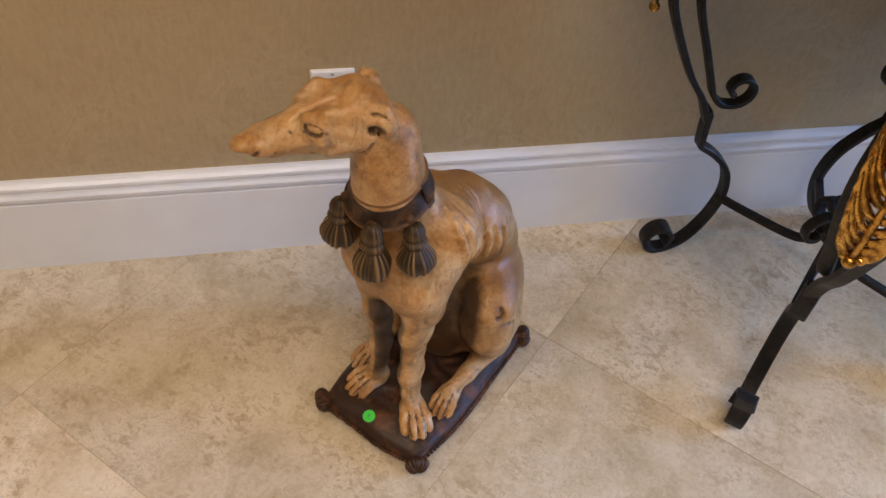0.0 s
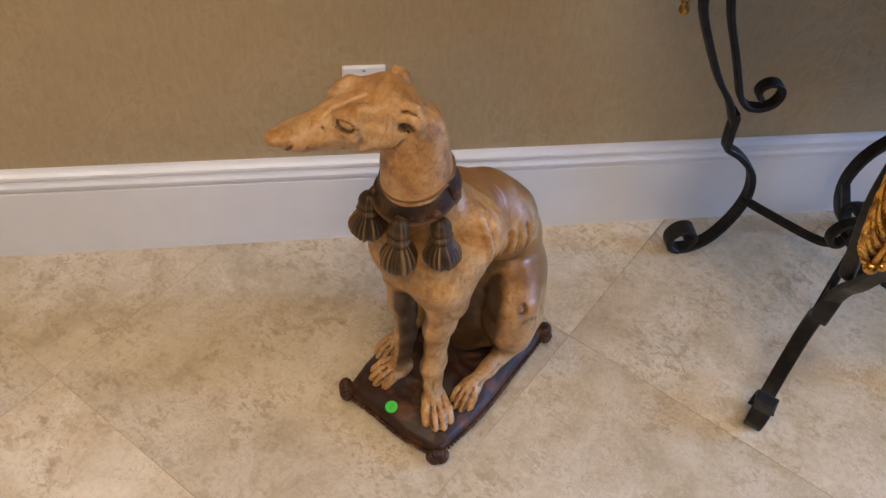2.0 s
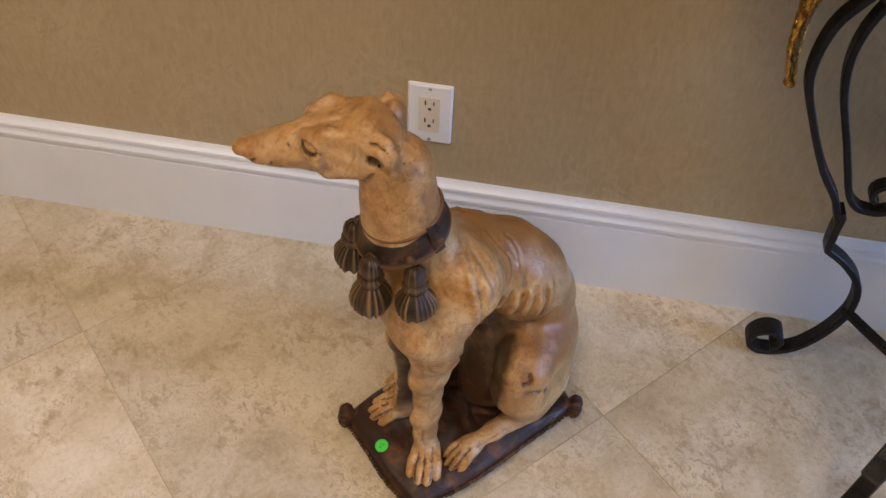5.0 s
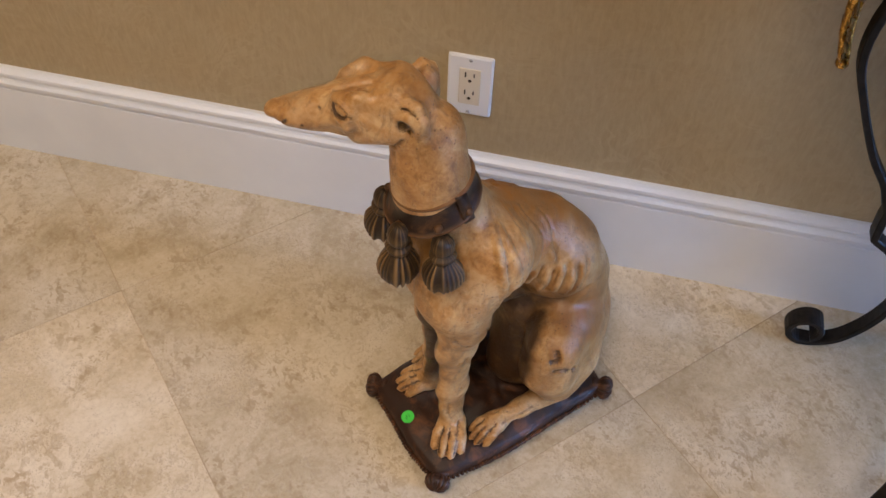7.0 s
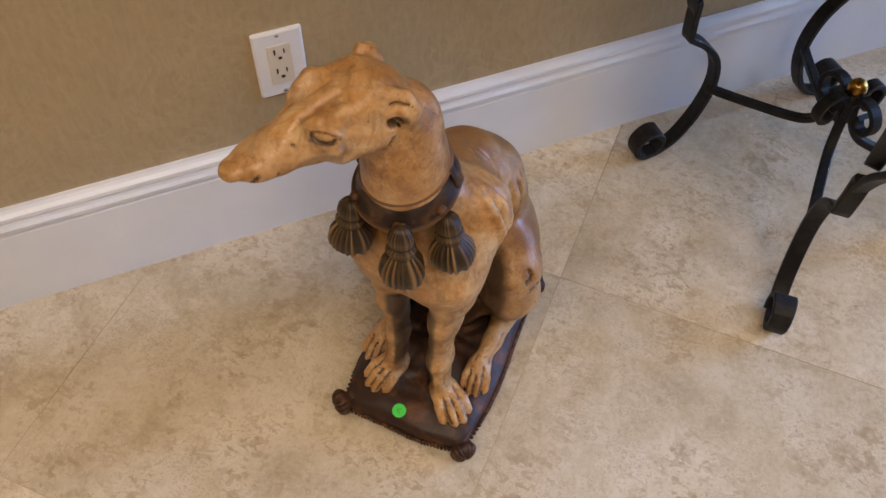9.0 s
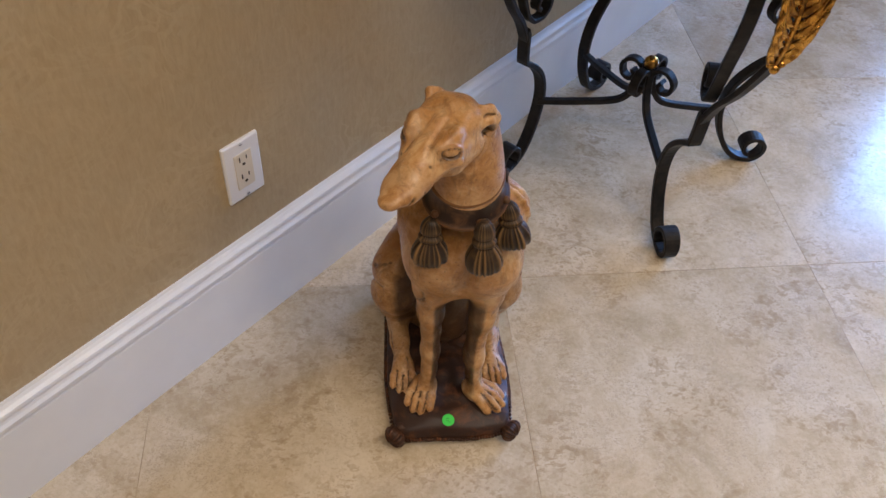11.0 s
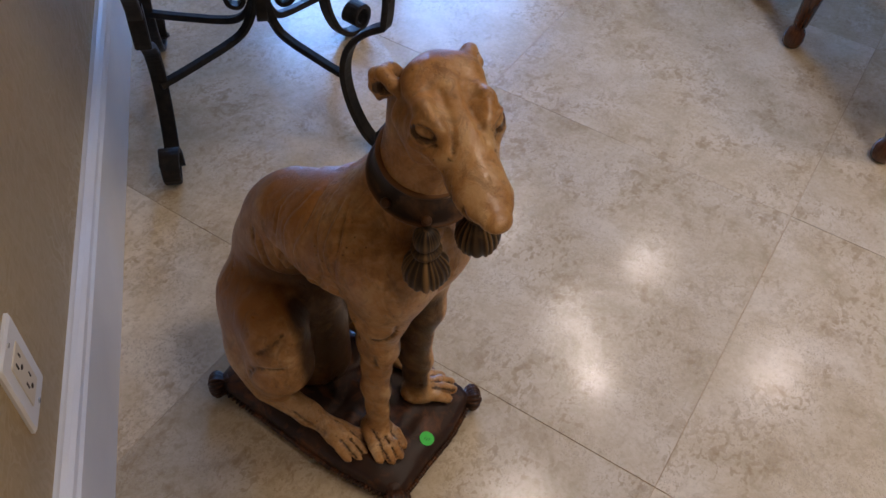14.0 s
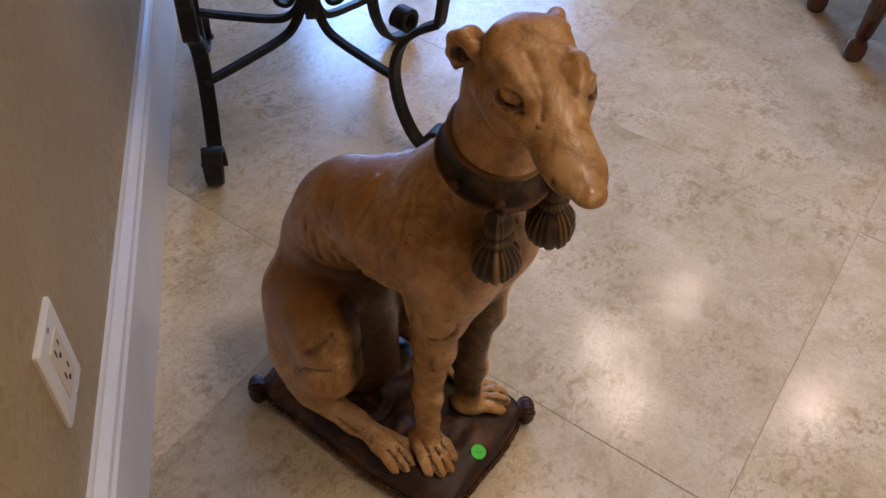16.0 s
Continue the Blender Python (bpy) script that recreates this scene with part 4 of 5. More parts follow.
def add_collar(shell):
    seg = 80
    prof = [(-0.02, -0.006, 0), (0.0, 0.003, 0.5), (0.06, 0.0048, 0.6), (0.12, 0.0036, 0.2), (0.16, 0.0022, 0.0), (0.80, 0.0022, 0.0), (0.84, 0.0036, 0.3), (0.92, 0.0050, 0.85), (1.0, 0.0036, 0.8), (1.02, -0.006, 0.2)]
    rows, rub = [], []
    for k in range(seg):
        a = 2 * math.pi * k / seg
        row = []
        for t, o, _ in prof:
            p, d = collar_point(a, t)
            row.append(tuple(p + d * (o + 0.0007 * noise.noise(p * 60))))
        rows.append(row)
    n = len(prof)
    faces = [(k * n + j, ((k + 1) % seg) * n + j, ((k + 1) % seg) * n + j + 1, k * n + j + 1) for k in range(seg) for j in range(n - 1)]
    shell.add([p for r in rows for p in r], faces, 1, None, [q for _ in rows for _, _, q in prof])
    # studs, with a tassel hung from three of them
    for deg in (14, 64, -50, 105, -95):
        p, d = collar_point(radians(deg), 0.24)
        ball = bmesh.new()
        bmesh.ops.create_icosphere(ball, subdivisions=2, radius=0.0052, matrix=Matrix.Translation(p + d * 0.0035))
        ball.verts.index_update()
        shell.add([v.co for v in ball.verts], [[v.index for v in f.verts] for f in ball.faces], 1, None, [0.35] * len(ball.verts))
        ball.free()
    for top, low in (((0.1590, 0.0128, 0.5020), (0.1640, 0.0170, 0.4120)), ((0.1265, 0.0460, 0.4990), (0.1330, 0.0600, 0.4250)), ((0.1420, -0.0480, 0.4920), (0.1460, -0.0490, 0.4130))):
        top, low = Vector(top), Vector(low)
        add_tassel(shell, top, low - top, (low - top).length * 0.88, 0.0225, 2, 0.62)
    # loose end of the strap behind the near tassel
    p, d = collar_point(radians(100), 0.95)
    q, _ = collar_point(radians(104), -0.12)
    path = spline([p + d * 0.0035, (p + q) / 2 + d * 0.0034, q + d * 0.0012], 4)
    side = Vector((-d.y, d.x, 0)).normalized()
    rings = [[tuple(c + side * a + d * b) for a, b in ((-0.007, -0.002), (0.007, -0.002), (0.007, 0.002), (-0.007, 0.002))] for c in path]
    shell.rings(rings, 1)


def statue():
    shell = Shell()
    # a coarse grid up to the collar, a fine one for the head above it
    for lo, hi, step, work in (((-0.19, -0.16, 0.035), (0.27, 0.15, 0.534), 0.002, skin_lines), ((0.02, -0.15, 0.528), (0.28, 0.08, 0.70), 0.00125, face)):
        s = Sculpt(lo, hi, step)
        hound_forms(s)
        work(s)
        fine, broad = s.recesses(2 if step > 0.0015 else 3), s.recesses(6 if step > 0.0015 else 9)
        verts, faces, wash_shade = s.mesh()
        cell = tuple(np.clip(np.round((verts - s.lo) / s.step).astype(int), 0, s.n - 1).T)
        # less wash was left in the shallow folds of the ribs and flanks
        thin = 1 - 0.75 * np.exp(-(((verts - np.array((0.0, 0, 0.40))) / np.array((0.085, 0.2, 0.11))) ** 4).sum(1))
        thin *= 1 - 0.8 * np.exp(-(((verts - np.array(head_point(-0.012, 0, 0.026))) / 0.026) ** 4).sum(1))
        wash_shade = np.maximum(wash_shade, thin * np.clip(fine[cell] / 0.0009 - 0.3, 0, 0.65))
        wash_shade = np.maximum(wash_shade, np.clip(broad[cell] / 0.0040 - 0.3, 0, 0.65))
        # orange-brown glaze brushed over the back, rump, haunches and brow
        glaze = np.zeros(len(verts))
        for c, r, amount in (((-0.04, 0, 0.44), 0.085, 1.0), ((-0.11, 0, 0.38), 0.07, 0.8), ((-0.085, 0.09, 0.255), 0.042, 1.0), ((-0.085, -0.09, 0.255), 0.042, 1.0), ((0.12, -0.02, 0.655), 0.03, 0.5), ((0.165, -0.05, 0.65), 0.022, 0.4), ((0.0, 0, 0.50), 0.05, 0.6), ((0.05, -0.07, 0.42), 0.05, 0.5), ((-0.02, -0.06, 0.44), 0.05, 0.8), ((-0.045, 0.085, 0.285), 0.045, 1.0), ((-0.045, -0.085, 0.285), 0.050, 1.0), ((-0.09, -0.08, 0.25), 0.07, 1.0), ((-0.09, 0.08, 0.25), 0.06, 0.9), ((-0.06, -0.10, 0.19), 0.05, 0.6), ((-0.10, 0.07, 0.20), 0.05, 0.7), ((-0.10, -0.07, 0.20), 0.05, 0.9), ((0.12, -0.01, 0.56), 0.035, 0.35)):
            glaze = np.maximum(glaze, amount * np.exp(-((verts - np.array(c)) ** 2).sum(1) / (r * r)))
        # shade under the belly and in the groin, painted in as darker colour
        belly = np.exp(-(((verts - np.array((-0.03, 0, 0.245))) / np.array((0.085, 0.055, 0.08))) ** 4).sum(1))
        wash_shade = np.maximum(wash_shade, 0.8 * belly)
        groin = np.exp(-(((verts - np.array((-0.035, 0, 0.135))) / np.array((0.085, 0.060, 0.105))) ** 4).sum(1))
        wash_shade = np.maximum(wash_shade, 0.95 * groin)
        for c, r, amount in (((-0.045, 0.075, 0.290), 0.030, 0.5), ((-0.045, -0.075, 0.290), 0.030, 0.5), ((0.130, 0.018, 0.600), 0.020, 0.35), ((0.085, -0.040, 0.595), 0.020, 0.35), ((-0.02, 0.05, 0.10), 0.045, 0.5), ((-0.02, -0.05, 0.10), 0.045, 0.5)):
            wash_shade = np.maximum(wash_shade, amount * np.exp(-((verts - np.array(c)) ** 2).sum(1) / (r * r)))
        # brown stain and painted-in shade on inner and rear sides of the legs
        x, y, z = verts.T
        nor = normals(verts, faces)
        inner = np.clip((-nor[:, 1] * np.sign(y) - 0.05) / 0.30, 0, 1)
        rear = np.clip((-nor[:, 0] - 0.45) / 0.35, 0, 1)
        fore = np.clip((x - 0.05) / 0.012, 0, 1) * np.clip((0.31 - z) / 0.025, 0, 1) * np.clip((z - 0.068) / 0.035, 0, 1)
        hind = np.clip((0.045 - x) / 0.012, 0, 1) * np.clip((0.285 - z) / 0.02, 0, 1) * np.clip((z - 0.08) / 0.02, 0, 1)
        wash_shade = np.maximum(wash_shade, fore * np.maximum(np.where(y < 0, 0.95, 0.8) * inner, 0.7 * rear))
        wash_shade = np.maximum(wash_shade, hind * 0.85 * np.clip((nor[:, 0] * 0.6 - nor[:, 1] * np.sign(y) - 0.25) / 0.4, 0, 1))
        shell.add(verts.tolist(), faces.tolist(), 0, wash_shade.tolist(), glaze.tolist())
    add_collar(shell)
    add_cushion(shell)
    me = bpy.data.meshes.new("dog_statue")
    me.from_pydata(shell.v, [], shell.f)
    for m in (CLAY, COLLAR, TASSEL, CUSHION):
        me.materials.append(m)
    me.polygons.foreach_set("material_index", shell.m)
    me.polygons.foreach_set("use_smooth", [True] * len(me.polygons))
    for key, value in (("wash_shade", shell.wash_shade), ("rub", shell.rub)):
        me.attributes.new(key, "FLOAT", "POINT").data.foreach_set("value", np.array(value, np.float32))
    bm = bmesh.new()
    bm.from_mesh(me)
    bmesh.ops.recalc_face_normals(bm, faces=bm.faces)
    bm.to_mesh(me)
    bm.free()
    return me


# the statue stands with its chest towards -x and -y
STATUE = pose(0.3985, -0.3233, 0.0, 0, 0, -135)
dog = tagged(new("dog_statue", statue()), "tan cast greyhound statue with tasselled collar on dark cushion", "statue")
dog.matrix_world = STATUE

sx, sy = 0.140, -0.008
st = bmesh.new()
bmesh.ops.create_cone(st, cap_ends=True, segments=40, radius1=0.0097, radius2=0.0097, depth=0.0006)
slope = Vector((-(cushion_top(sx + 0.008, sy) - cushion_top(sx - 0.008, sy)) / 0.016, -(cushion_top(sx, sy + 0.008) - cushion_top(sx, sy - 0.008)) / 0.016, 1)).normalized()
sticker = part("price_sticker", st, GREEN)
tagged(sticker, "round bright green paper sticker on the cushion", "sticker")
sticker.matrix_world = STATUE @ Matrix.Translation(Vector((sx, sy, cushion_top(sx, sy))) + slope * 0.0012) @ slope.to_track_quat("Z", "Y").to_matrix().to_4x4()
for y, x0, x1 in ((0.002, -0.003, 0.002), (-0.001, -0.003, 0.001), (-0.0035, -0.001, 0.003)):
    part("ink_mark", box(x0, x1, y, y + 0.0007, 0.0003, 0.0005), INK, sticker)


# ---- console table ----
TABLE_C = Vector((1.072, -0.275, 0))


def loop(centre, r0, r1, a0, a1, n=18):
    """A spiral in (out, up) from radius r0 at angle a0 to radius r1 at a1, in degrees."""
    return [(centre[0] + (r0 + (r1 - r0) * k / n) * math.cos(radians(a0 + (a1 - a0) * k / n)), centre[1] + (r0 + (r1 - r0) * k / n) * math.sin(radians(a0 + (a1 - a0) * k / n))) for k in range(n + 1)]


def in_plane(points, origin, out):
    o = Vector((out[0], out[1], 0)).normalized()
    return [Vector((origin[0], origin[1], 0)) + o * a + Vector((0, 0, b)) for a, b in points]


def smooth2(points, steps=6):
    return [(p.x, p.y) for p in spline([(a, b, 0) for a, b in points], steps)]


def gilt_leaf(path, side, out, width):
    """An acanthus leaf along a path: a ribbed spine with overlapping fronds that sweep up and outwards on both sides."""
    bm = bmesh.new()
    side, out = Vector(side).normalized(), Vector(out)
    add_tube(bm, [p + out * 0.006 for p in path], lambda t: 0.0032 + 0.002 * (1 - t), 8)
    n, count = len(path) - 1, 13
    for i in range(count):
        t = (i + 0.2) / count
        base = path[int(t * n)]
        along = (path[min(int(t * n) + 2, n)] - path[max(int(t * n) - 2, 0)]).normalized()
        reach = width * (0.45 + 0.75 * math.sin(math.pi * min(1, 0.12 + t * 0.85)))
        for hand in (1, -1):
            curve = [base + out * (0.004 + 0.0065 * math.sin(2.4 * u)) + side * hand * reach * math.sin(1.35 * u) + along * reach * (1.5 * u * u + 0.6 * u) for u in (k / 7 for k in range(8))]
            rows = []
            for k, p in enumerate(curve):
                u = k / 7
                tan = (curve[min(k + 1, 7)] - curve[max(k - 1, 0)]).normalized()
                over = tan.cross(out).normalized()
                w = 0.0044 * (0.55 + 0.9 * math.sin(math.pi * min(1, u * 0.8 + 0.15))) * (1.0 if k < 7 else 0.35)
                rows.append([bm.verts.new(p + over * w * b + out * h) for b, h in ((-1, -0.002), (-0.8, 0.0022), (-0.2, 0.0004), (0.35, 0.0042), (0.85, 0.002), (1, -0.002))])
            for a, b in zip(rows, rows[1:]):
                for k in range(6):
                    bm.faces.new((a[k], a[(k + 1) % 6], b[(k + 1) % 6], b[k]))
            bm.faces.new(rows[0][::-1])
            bm.faces.new(rows[-1])
    tip = path[0] + out * 0.008
    for dx, dz, r in ((0, -0.004, 0.0085), (0.009, 0.003, 0.006), (-0.009, 0.003, 0.006)):
        bmesh.ops.create_uvsphere(bm, u_segments=12, v_segments=8, radius=r, matrix=Matrix.Translation(tip + side * dx + Vector((0, 0, dz))))
    bmesh.ops.recalc_face_normals(bm, faces=bm.faces)
    return bm


table = tagged(new("console_table"), "black wrought-iron console table with scrolls and gilt leaves", "table")
table.location = TABLE_C
LEG = loop((0.258, 0.040), 0.013, 0.034, 245, -80, 22) + [(0.237, 0.011), (0.206, 0.033), (0.178, 0.085), (0.166, 0.145), (0.178, 0.200), (0.210, 0.240), (0.246, 0.266)]
leg_path = LEG[:23] + smooth2(LEG[22:], 5)[1:] + [(0.247, 0.272), (0.25, 0.303), (0.251, 0.333), (0.256, 0.343)]
STRAP = smooth2([(0.0, 0.318), (0.022, 0.365), (0.055, 0.412), (0.094, 0.485), (0.122, 0.552), (0.121, 0.62), (0.098, 0.665), (0.05, 0.73), (0.03, 0.80), (0.03, 0.866)], 5)
SCROLL = loop((-0.036, 0.381), 0.011, 0.031, -60, 282, 22) + smooth2([(-0.0275, 0.3508), (-0.012, 0.3545), (0.005, 0.372), (0.018, 0.402), (0.04, 0.455), (0.072, 0.53), (0.085, 0.59), (0.078, 0.645), (0.05, 0.70), (0.0, 0.75), (-0.03, 0.81), (-0.03, 0.866)], 5)
ARM = smooth2([(0.187, 0.134), (0.15, 0.139), (0.11, 0.146), (0.065, 0.155), (0.036, 0.168), (0.016, 0.200), (0.008, 0.25)], 5)
CURL = smooth2([(0.006, 0.190), (0.009, 0.230), (0.023, 0.250), (0.043, 0.250), (0.057, 0.233), (0.053, 0.212), (0.037, 0.206), (0.028, 0.217), (0.034, 0.229)], 5)


LEAF = [(0.126, 0.520), (0.135, 0.560), (0.138, 0.605), (0.130, 0.655), (0.108, 0.71), (0.07, 0.75)]


def onto_table(points):
    return [p - TABLE_C for p in points]


# half-round table: the back pair of legs stands along the wall, the front pair on the diagonal
for foot, legdir, out, out2, leafdir in (((0.884, -0.096), (-1, 0), (-1, 0), (-1, 0.05), (-1, 0.25)), ((0.892, -0.466), (-0.66, -0.75), (-0.47, -0.88), (-0.86, -0.51), (-0.85, -1)), ((1.258, -0.072), (1, 0), (1, 0), (1, 0.05), (1, 0.25)), ((1.258, -0.458), (0.66, -0.75), (0.47, -0.88), (0.86, -0.51), (0.85, -1))):
    d = Vector((*legdir, 0)).normalized()
    across = d.cross(Vector((0, 0, 1)))
    inner = Vector((*foot, 0)) - d * 0.251
    flare = lambda t: (1.0 + 0.75 * max(0, 1 - t / 0.45) ** 1.5, 0.85 if t < 0.25 else 1.0)
    part("leg", add_bar(bmesh.new(), onto_table(in_plane(leg_path, inner, d)), across, 0.025, 0.011, flare), IRON, table)
    knee = Vector(foot)
    o, o2 = Vector((*out, 0)).normalized(), Vector((*out2, 0)).normalized()
    side2 = o2.cross(Vector((0, 0, 1)))
    side = o.cross(Vector((0, 0, 1)))
    part("outer_strap", add_bar(bmesh.new(), onto_table(in_plane(STRAP, knee, out)), side, 0.022, 0.010), IRON, table)
    part("scroll_strap", add_bar(bmesh.new(), onto_table(in_plane(SCROLL, knee, out2)), side2, 0.021, 0.009), IRON, table)
    o3 = Vector((*leafdir, 0)).normalized()
    part("gilt_leaf", gilt_leaf(onto_table(in_plane(smooth2(LEAF, 10), knee, leafdir)), o3.cross(Vector((0, 0, 1))), o3, 0.033), GILT, table, "gilt acanthus leaf", True)
    start = Vector((*foot, 0)) - d * 0.080 - TABLE_C
    reach, way = start.xy.length, Vector((*start.xy, 0)).normalized()
    part("stretcher", add_bar(bmesh.new(), [way * a * reach / 0.187 + Vector((0, 0, b)) for a, b in ARM], way.cross(Vector((0, 0, 1))), 0.015, 0.012), IRON, table)
for a in range(4):
    d = Vector((math.cos(a * math.pi / 2), math.sin(a * math.pi / 2), 0))
    part("curl", add_bar(bmesh.new(), onto_table(in_plane(CURL, TABLE_C, d)), d.cross(Vector((0, 0, 1))), 0.019, 0.0085), IRON, table)
ball = bmesh.new()
bmesh.ops.create_uvsphere(ball, u_segments=20, v_segments=12, radius=0.0145, matrix=Matrix.Translation((0, 0, 0.258)))
part("ball", ball, GILT, table, "gilt ball", True)
top = bmesh.new()
rim = []
for k in range(41):
    a = math.pi * (1 + k / 40)
    c, q = math.cos(a), math.sin(a)
    rim.append((0.47 * abs(c) ** 0.6 * (1 if c > 0 else -1), 0.265 - 0.64 * abs(q) ** 0.6))
rings = [[top.verts.new((x * s, 0.265 + (y - 0.265) * s, z)) for x, y in rim] for z, s in ((0.866, 0.985), (0.871, 1.0), (0.888, 1.0), (0.894, 0.985))]
for a, b in zip(rings, rings[1:]):
    for k in range(41):
        top.faces.new((a[k], a[(k + 1) % 41], b[(k + 1) % 41], b[k]))
top.faces.new(rings[0][::-1])
top.faces.new(rings[-1])
part("tabletop", top, IRON, table)


# ---- outlet on the wall ----
def rounded_plate(x0, x1, z0, z1, y0, y1, corner, bevel):
    bm = bmesh.new()
    pts = []
    for cx, cz, a in ((x1 - corner, z1 - corner, 0), (x0 + corner, z1 - corner, 90), (x0 + corner, z0 + corner, 180), (x1 - corner, z0 + corner, 270)):
        pts += [(cx + corner * math.cos(radians(a + k * 22.5)), cz + corner * math.sin(radians(a + k * 22.5))) for k in range(5)]
    mx, mz = (x0 + x1) / 2, (z0 + z1) / 2
    rings = []
    for y, shrink in ((y0, 0.0), ((y0 * 0.35 + y1 * 0.65), 0.0), (y1, bevel)):
        rings.append([bm.verts.new((x - shrink * (1 if x > mx else -1), y, z - shrink * (1 if z > mz else -1))) for x, z in pts])
    for a, b in zip(rings, rings[1:]):
        for k in range(len(pts)):
            bm.faces.new((a[k], b[k], b[(k + 1) % len(pts)], a[(k + 1) % len(pts)]))
    bm.faces.new(rings[-1])
    bm.faces.new(rings[0][::-1])
    bmesh.ops.recalc_face_normals(bm, faces=bm.faces)
    return bm


OUT_X, OUT_Z = 0.2825, 0.3300
outlet = tagged(new("wall_outlet"), "white wall plate with ivory double power outlet", "outlet")
outlet.location = (OUT_X, 0, OUT_Z)
plate = part("plate", rounded_plate(-0.0345, 0.0345, -0.0555, 0.0555, 0.001, -0.0055, 0.003, 0.003), PLATE, outlet)
device = part("device", rounded_plate(-0.0165, 0.0165, -0.0335, 0.0335, -0.005, -0.0068, 0.0015, 0.0008), DEVICE, outlet, "ivory plastic insert")
for up in (1, -1):
    z = 0.0165 * up + 0.002
    part("slot", box(-0.0078, -0.0056, -0.0074, -0.0066, z, z + 0.0088), SLOT, device)
    part("slot", box(0.0054, 0.0073, -0.0074, -0.0066, z + 0.001, z + 0.0078), SLOT, device)
    hole = bmesh.new()
    bmesh.ops.create_cone(hole, cap_ends=True, segments=14, radius1=0.0029, radius2=0.0029, depth=0.001, matrix=pose(0, -0.0070, z - 0.0065, 90) @ Matrix.Diagonal((1, 0.85, 1, 1)))
    part("ground_hole", hole, SLOT, device)
    screw = bmesh.new()
    bmesh.ops.create_cone(screw, cap_ends=True, segments=14, radius1=0.0032, radius2=0.0026, depth=0.0012, matrix=pose(0, -0.0060, 0.0485 * up, 90))
    screw = part("screw", screw, SCREW, plate)
    part("screw_slot", box(-0.0024, 0.0024, -0.0069, -0.0065, 0.0485 * up - 0.0004, 0.0485 * up + 0.0004), SLOT, plate)


# ---- chairs behind ----
def chair_leg(h, r):
    bm = bmesh.new()
    prof = [(0.0, 0.72), (0.006, 0.95), (0.02, 1.05), (0.035, 0.92), (0.045, 0.62), (0.055, 0.6), (0.12, 0.7), (0.3, 0.95), (0.4, 1.15), (1.0, 1.2)]
    rings = [[bm.verts.new((r * k * math.cos(a), r * k * math.sin(a), h * z if z > 0.06 else z)) for a in (math.pi * j / 8 for j in range(16))] for z, k in prof]
    for a, b in zip(rings, rings[1:]):
        for j in range(16):
            bm.faces.new((a[j], a[(j + 1) % 16], b[(j + 1) % 16], b[j]))
    bm.faces.new(rings[0][::-1])
    bm.faces.new(rings[-1])
    return bm


def chair():
    c = tagged(new("dining_chair"), "dark polished wooden chair with tapered legs", "chair", "chairs beside the wall")
    for x, y, lean in ((-0.18, 0.2, 4), (0.18, 0.2, 4), (-0.17, -0.2, -6), (0.17, -0.2, -6)):
        leg = part("leg", chair_leg(0.43, 0.021), WOOD, c, smooth=True)
        leg.matrix_basis = pose(x, y, 0, lean, 0, 0)
    part("seat_frame", box(-0.21, 0.21, -0.24, 0.19, 0.40, 0.45, bevel=0.008), WOOD, c)
    part("seat", box(-0.20, 0.20, -0.22, 0.18, 0.451, 0.49, bevel=0.018), WOOD, c)
    for x in (-0.18, 0.18):
        part("back_post", box(x - 0.018, x + 0.018, -0.26, -0.225, 0.45, 0.98, bevel=0.006), WOOD, c)
    part("back_rail", box(-0.16, 0.16, -0.255, -0.23, 0.86, 0.97, bevel=0.008), WOOD, c)
    return c


first_chair = chair()
first_chair.matrix_basis = pose(0.92, -1.58, 0)
copy_thing(first_chair, pose(1.465, -1.59, 0))


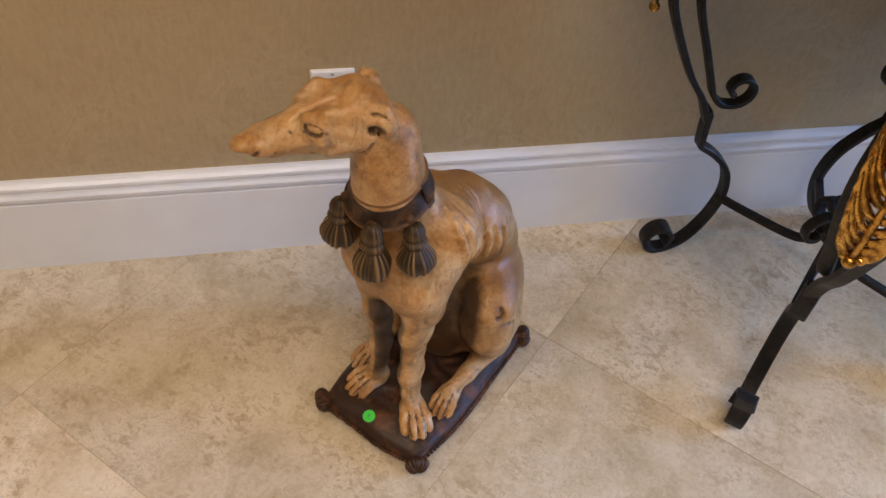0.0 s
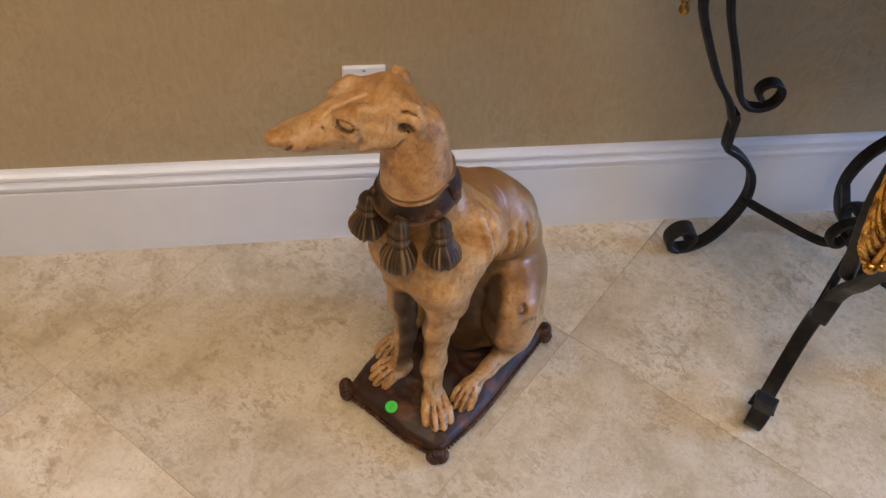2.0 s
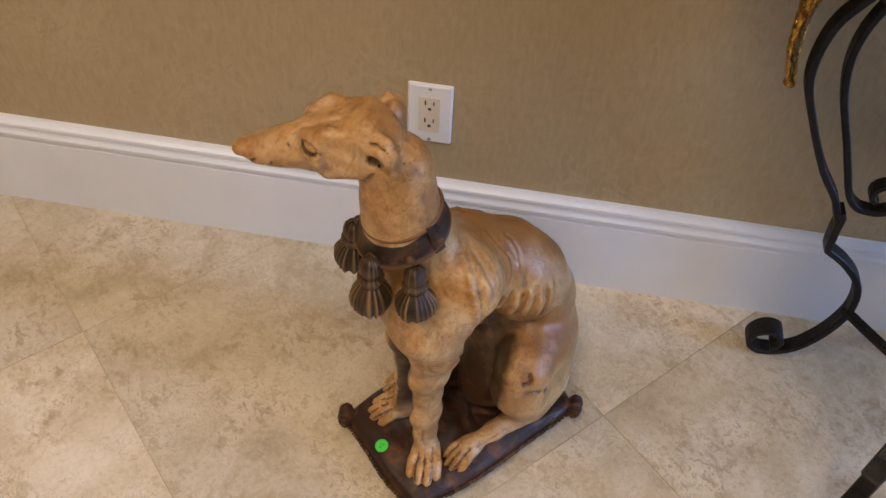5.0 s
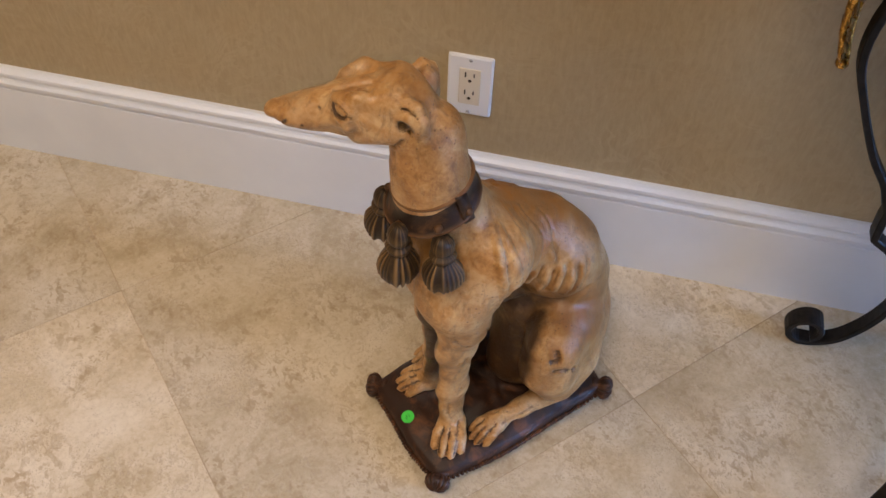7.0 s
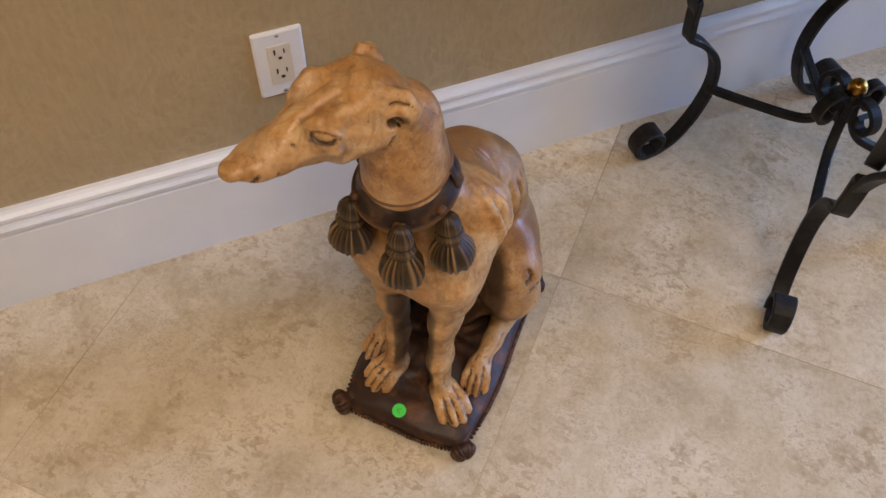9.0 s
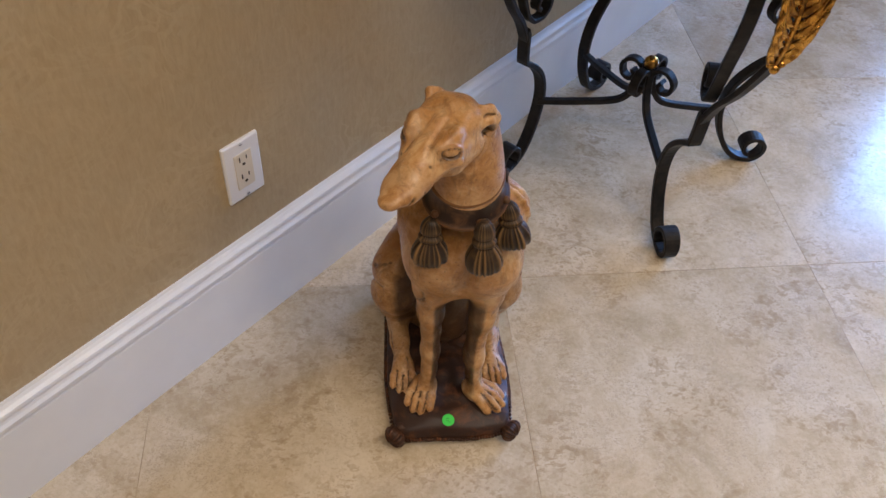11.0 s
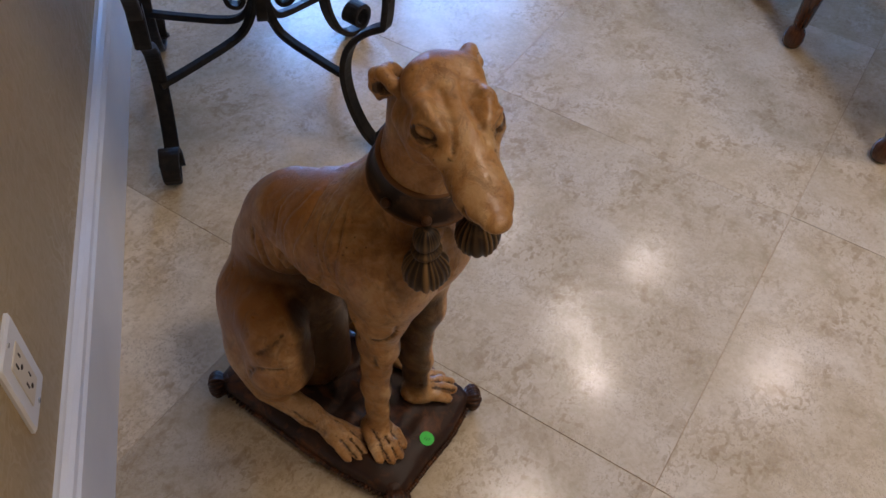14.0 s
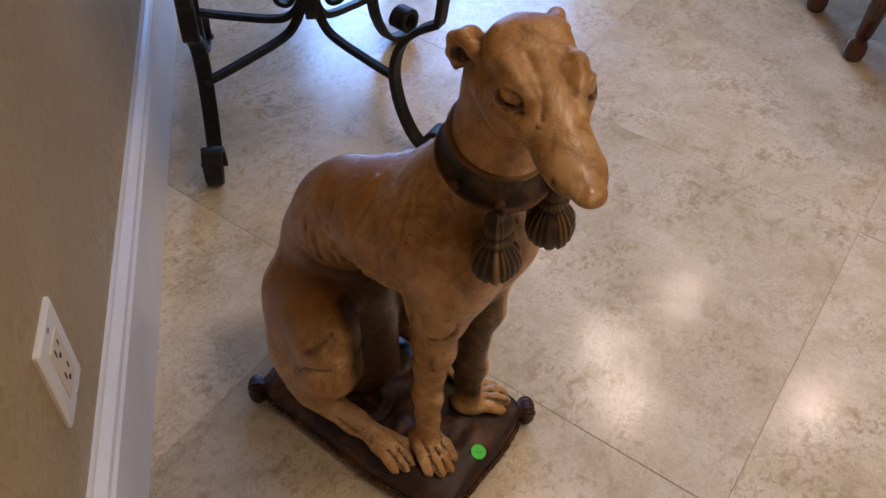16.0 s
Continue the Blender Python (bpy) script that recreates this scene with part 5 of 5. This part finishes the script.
# ---- ceiling lamps ----
def downlight():
    c = tagged(new("ceiling_downlight"), "round recessed ceiling downlight glowing warm, three of nine added as fill", "lamp", "recessed ceiling lamps")
    ring = bmesh.new()
    bmesh.ops.create_cone(ring, cap_ends=False, segments=24, radius1=0.075, radius2=0.062, depth=0.008)
    part("trim_ring", ring, PAINT, c)
    disc = bmesh.new()
    bmesh.ops.create_circle(disc, cap_ends=True, segments=24, radius=0.062, matrix=Matrix.Translation((0, 0, 0.0035)))
    part("lens", disc, LENS, c)
    return c


first_lamp = downlight()
# the last three fixtures only house the added fill lamps
for i, (x, y) in enumerate(DOWNLIGHTS_AND_FILLS):
    m = pose(x, y, CEIL - 0.0042)
    if i:
        copy_thing(first_lamp, m)
    else:
        first_lamp.matrix_basis = m


# tiles on the diagonal
TILE, GAP = 0.6095, 0.0012
T0 = Vector((0.620, -0.276))
TURN = radians(45.4)
A, B = Vector((math.cos(TURN), math.sin(TURN))), Vector((math.sin(TURN), -math.cos(TURN)))
for i in range(-9, 9):
    for j in range(-9, 9):
        c = T0 + A * (i + 0.5) * TILE + B * (j + 0.5) * TILE
        if ROOM_X0 < c.x < ROOM_X1 and ROOM_Y0 < c.y < 0.44:
            h = (TILE - GAP) / 2
            # laid by hand, each a hair out of level, and cut along the walls
            m = pose(c.x, c.y, 0, random.uniform(-0.07, 0.07), random.uniform(-0.07, 0.07), 45.4)
            bm = box(-h, h, -h, h, -0.01, 0, bevel=0.0003)
            back = m.inverted()
            for edge, way, room in (((0, 0.05, 0), (0, 1, 0), 0.05 - c.y), ((0, ROOM_Y0 - 0.05, 0), (0, -1, 0), c.y - ROOM_Y0 + 0.05), ((ROOM_X0 - 0.05, 0, 0), (-1, 0, 0), c.x - ROOM_X0 + 0.05), ((ROOM_X1 + 0.05, 0, 0), (1, 0, 0), ROOM_X1 + 0.05 - c.x)):
                if room < TILE * 0.72:
                    bmesh.ops.bisect_plane(bm, geom=bm.verts[:] + bm.edges[:] + bm.faces[:], plane_co=back @ Vector(edge), plane_no=back.to_3x3() @ Vector(way), clear_outer=True)
            t = part("tile", bm, STONE, floor)
            t.matrix_world = m
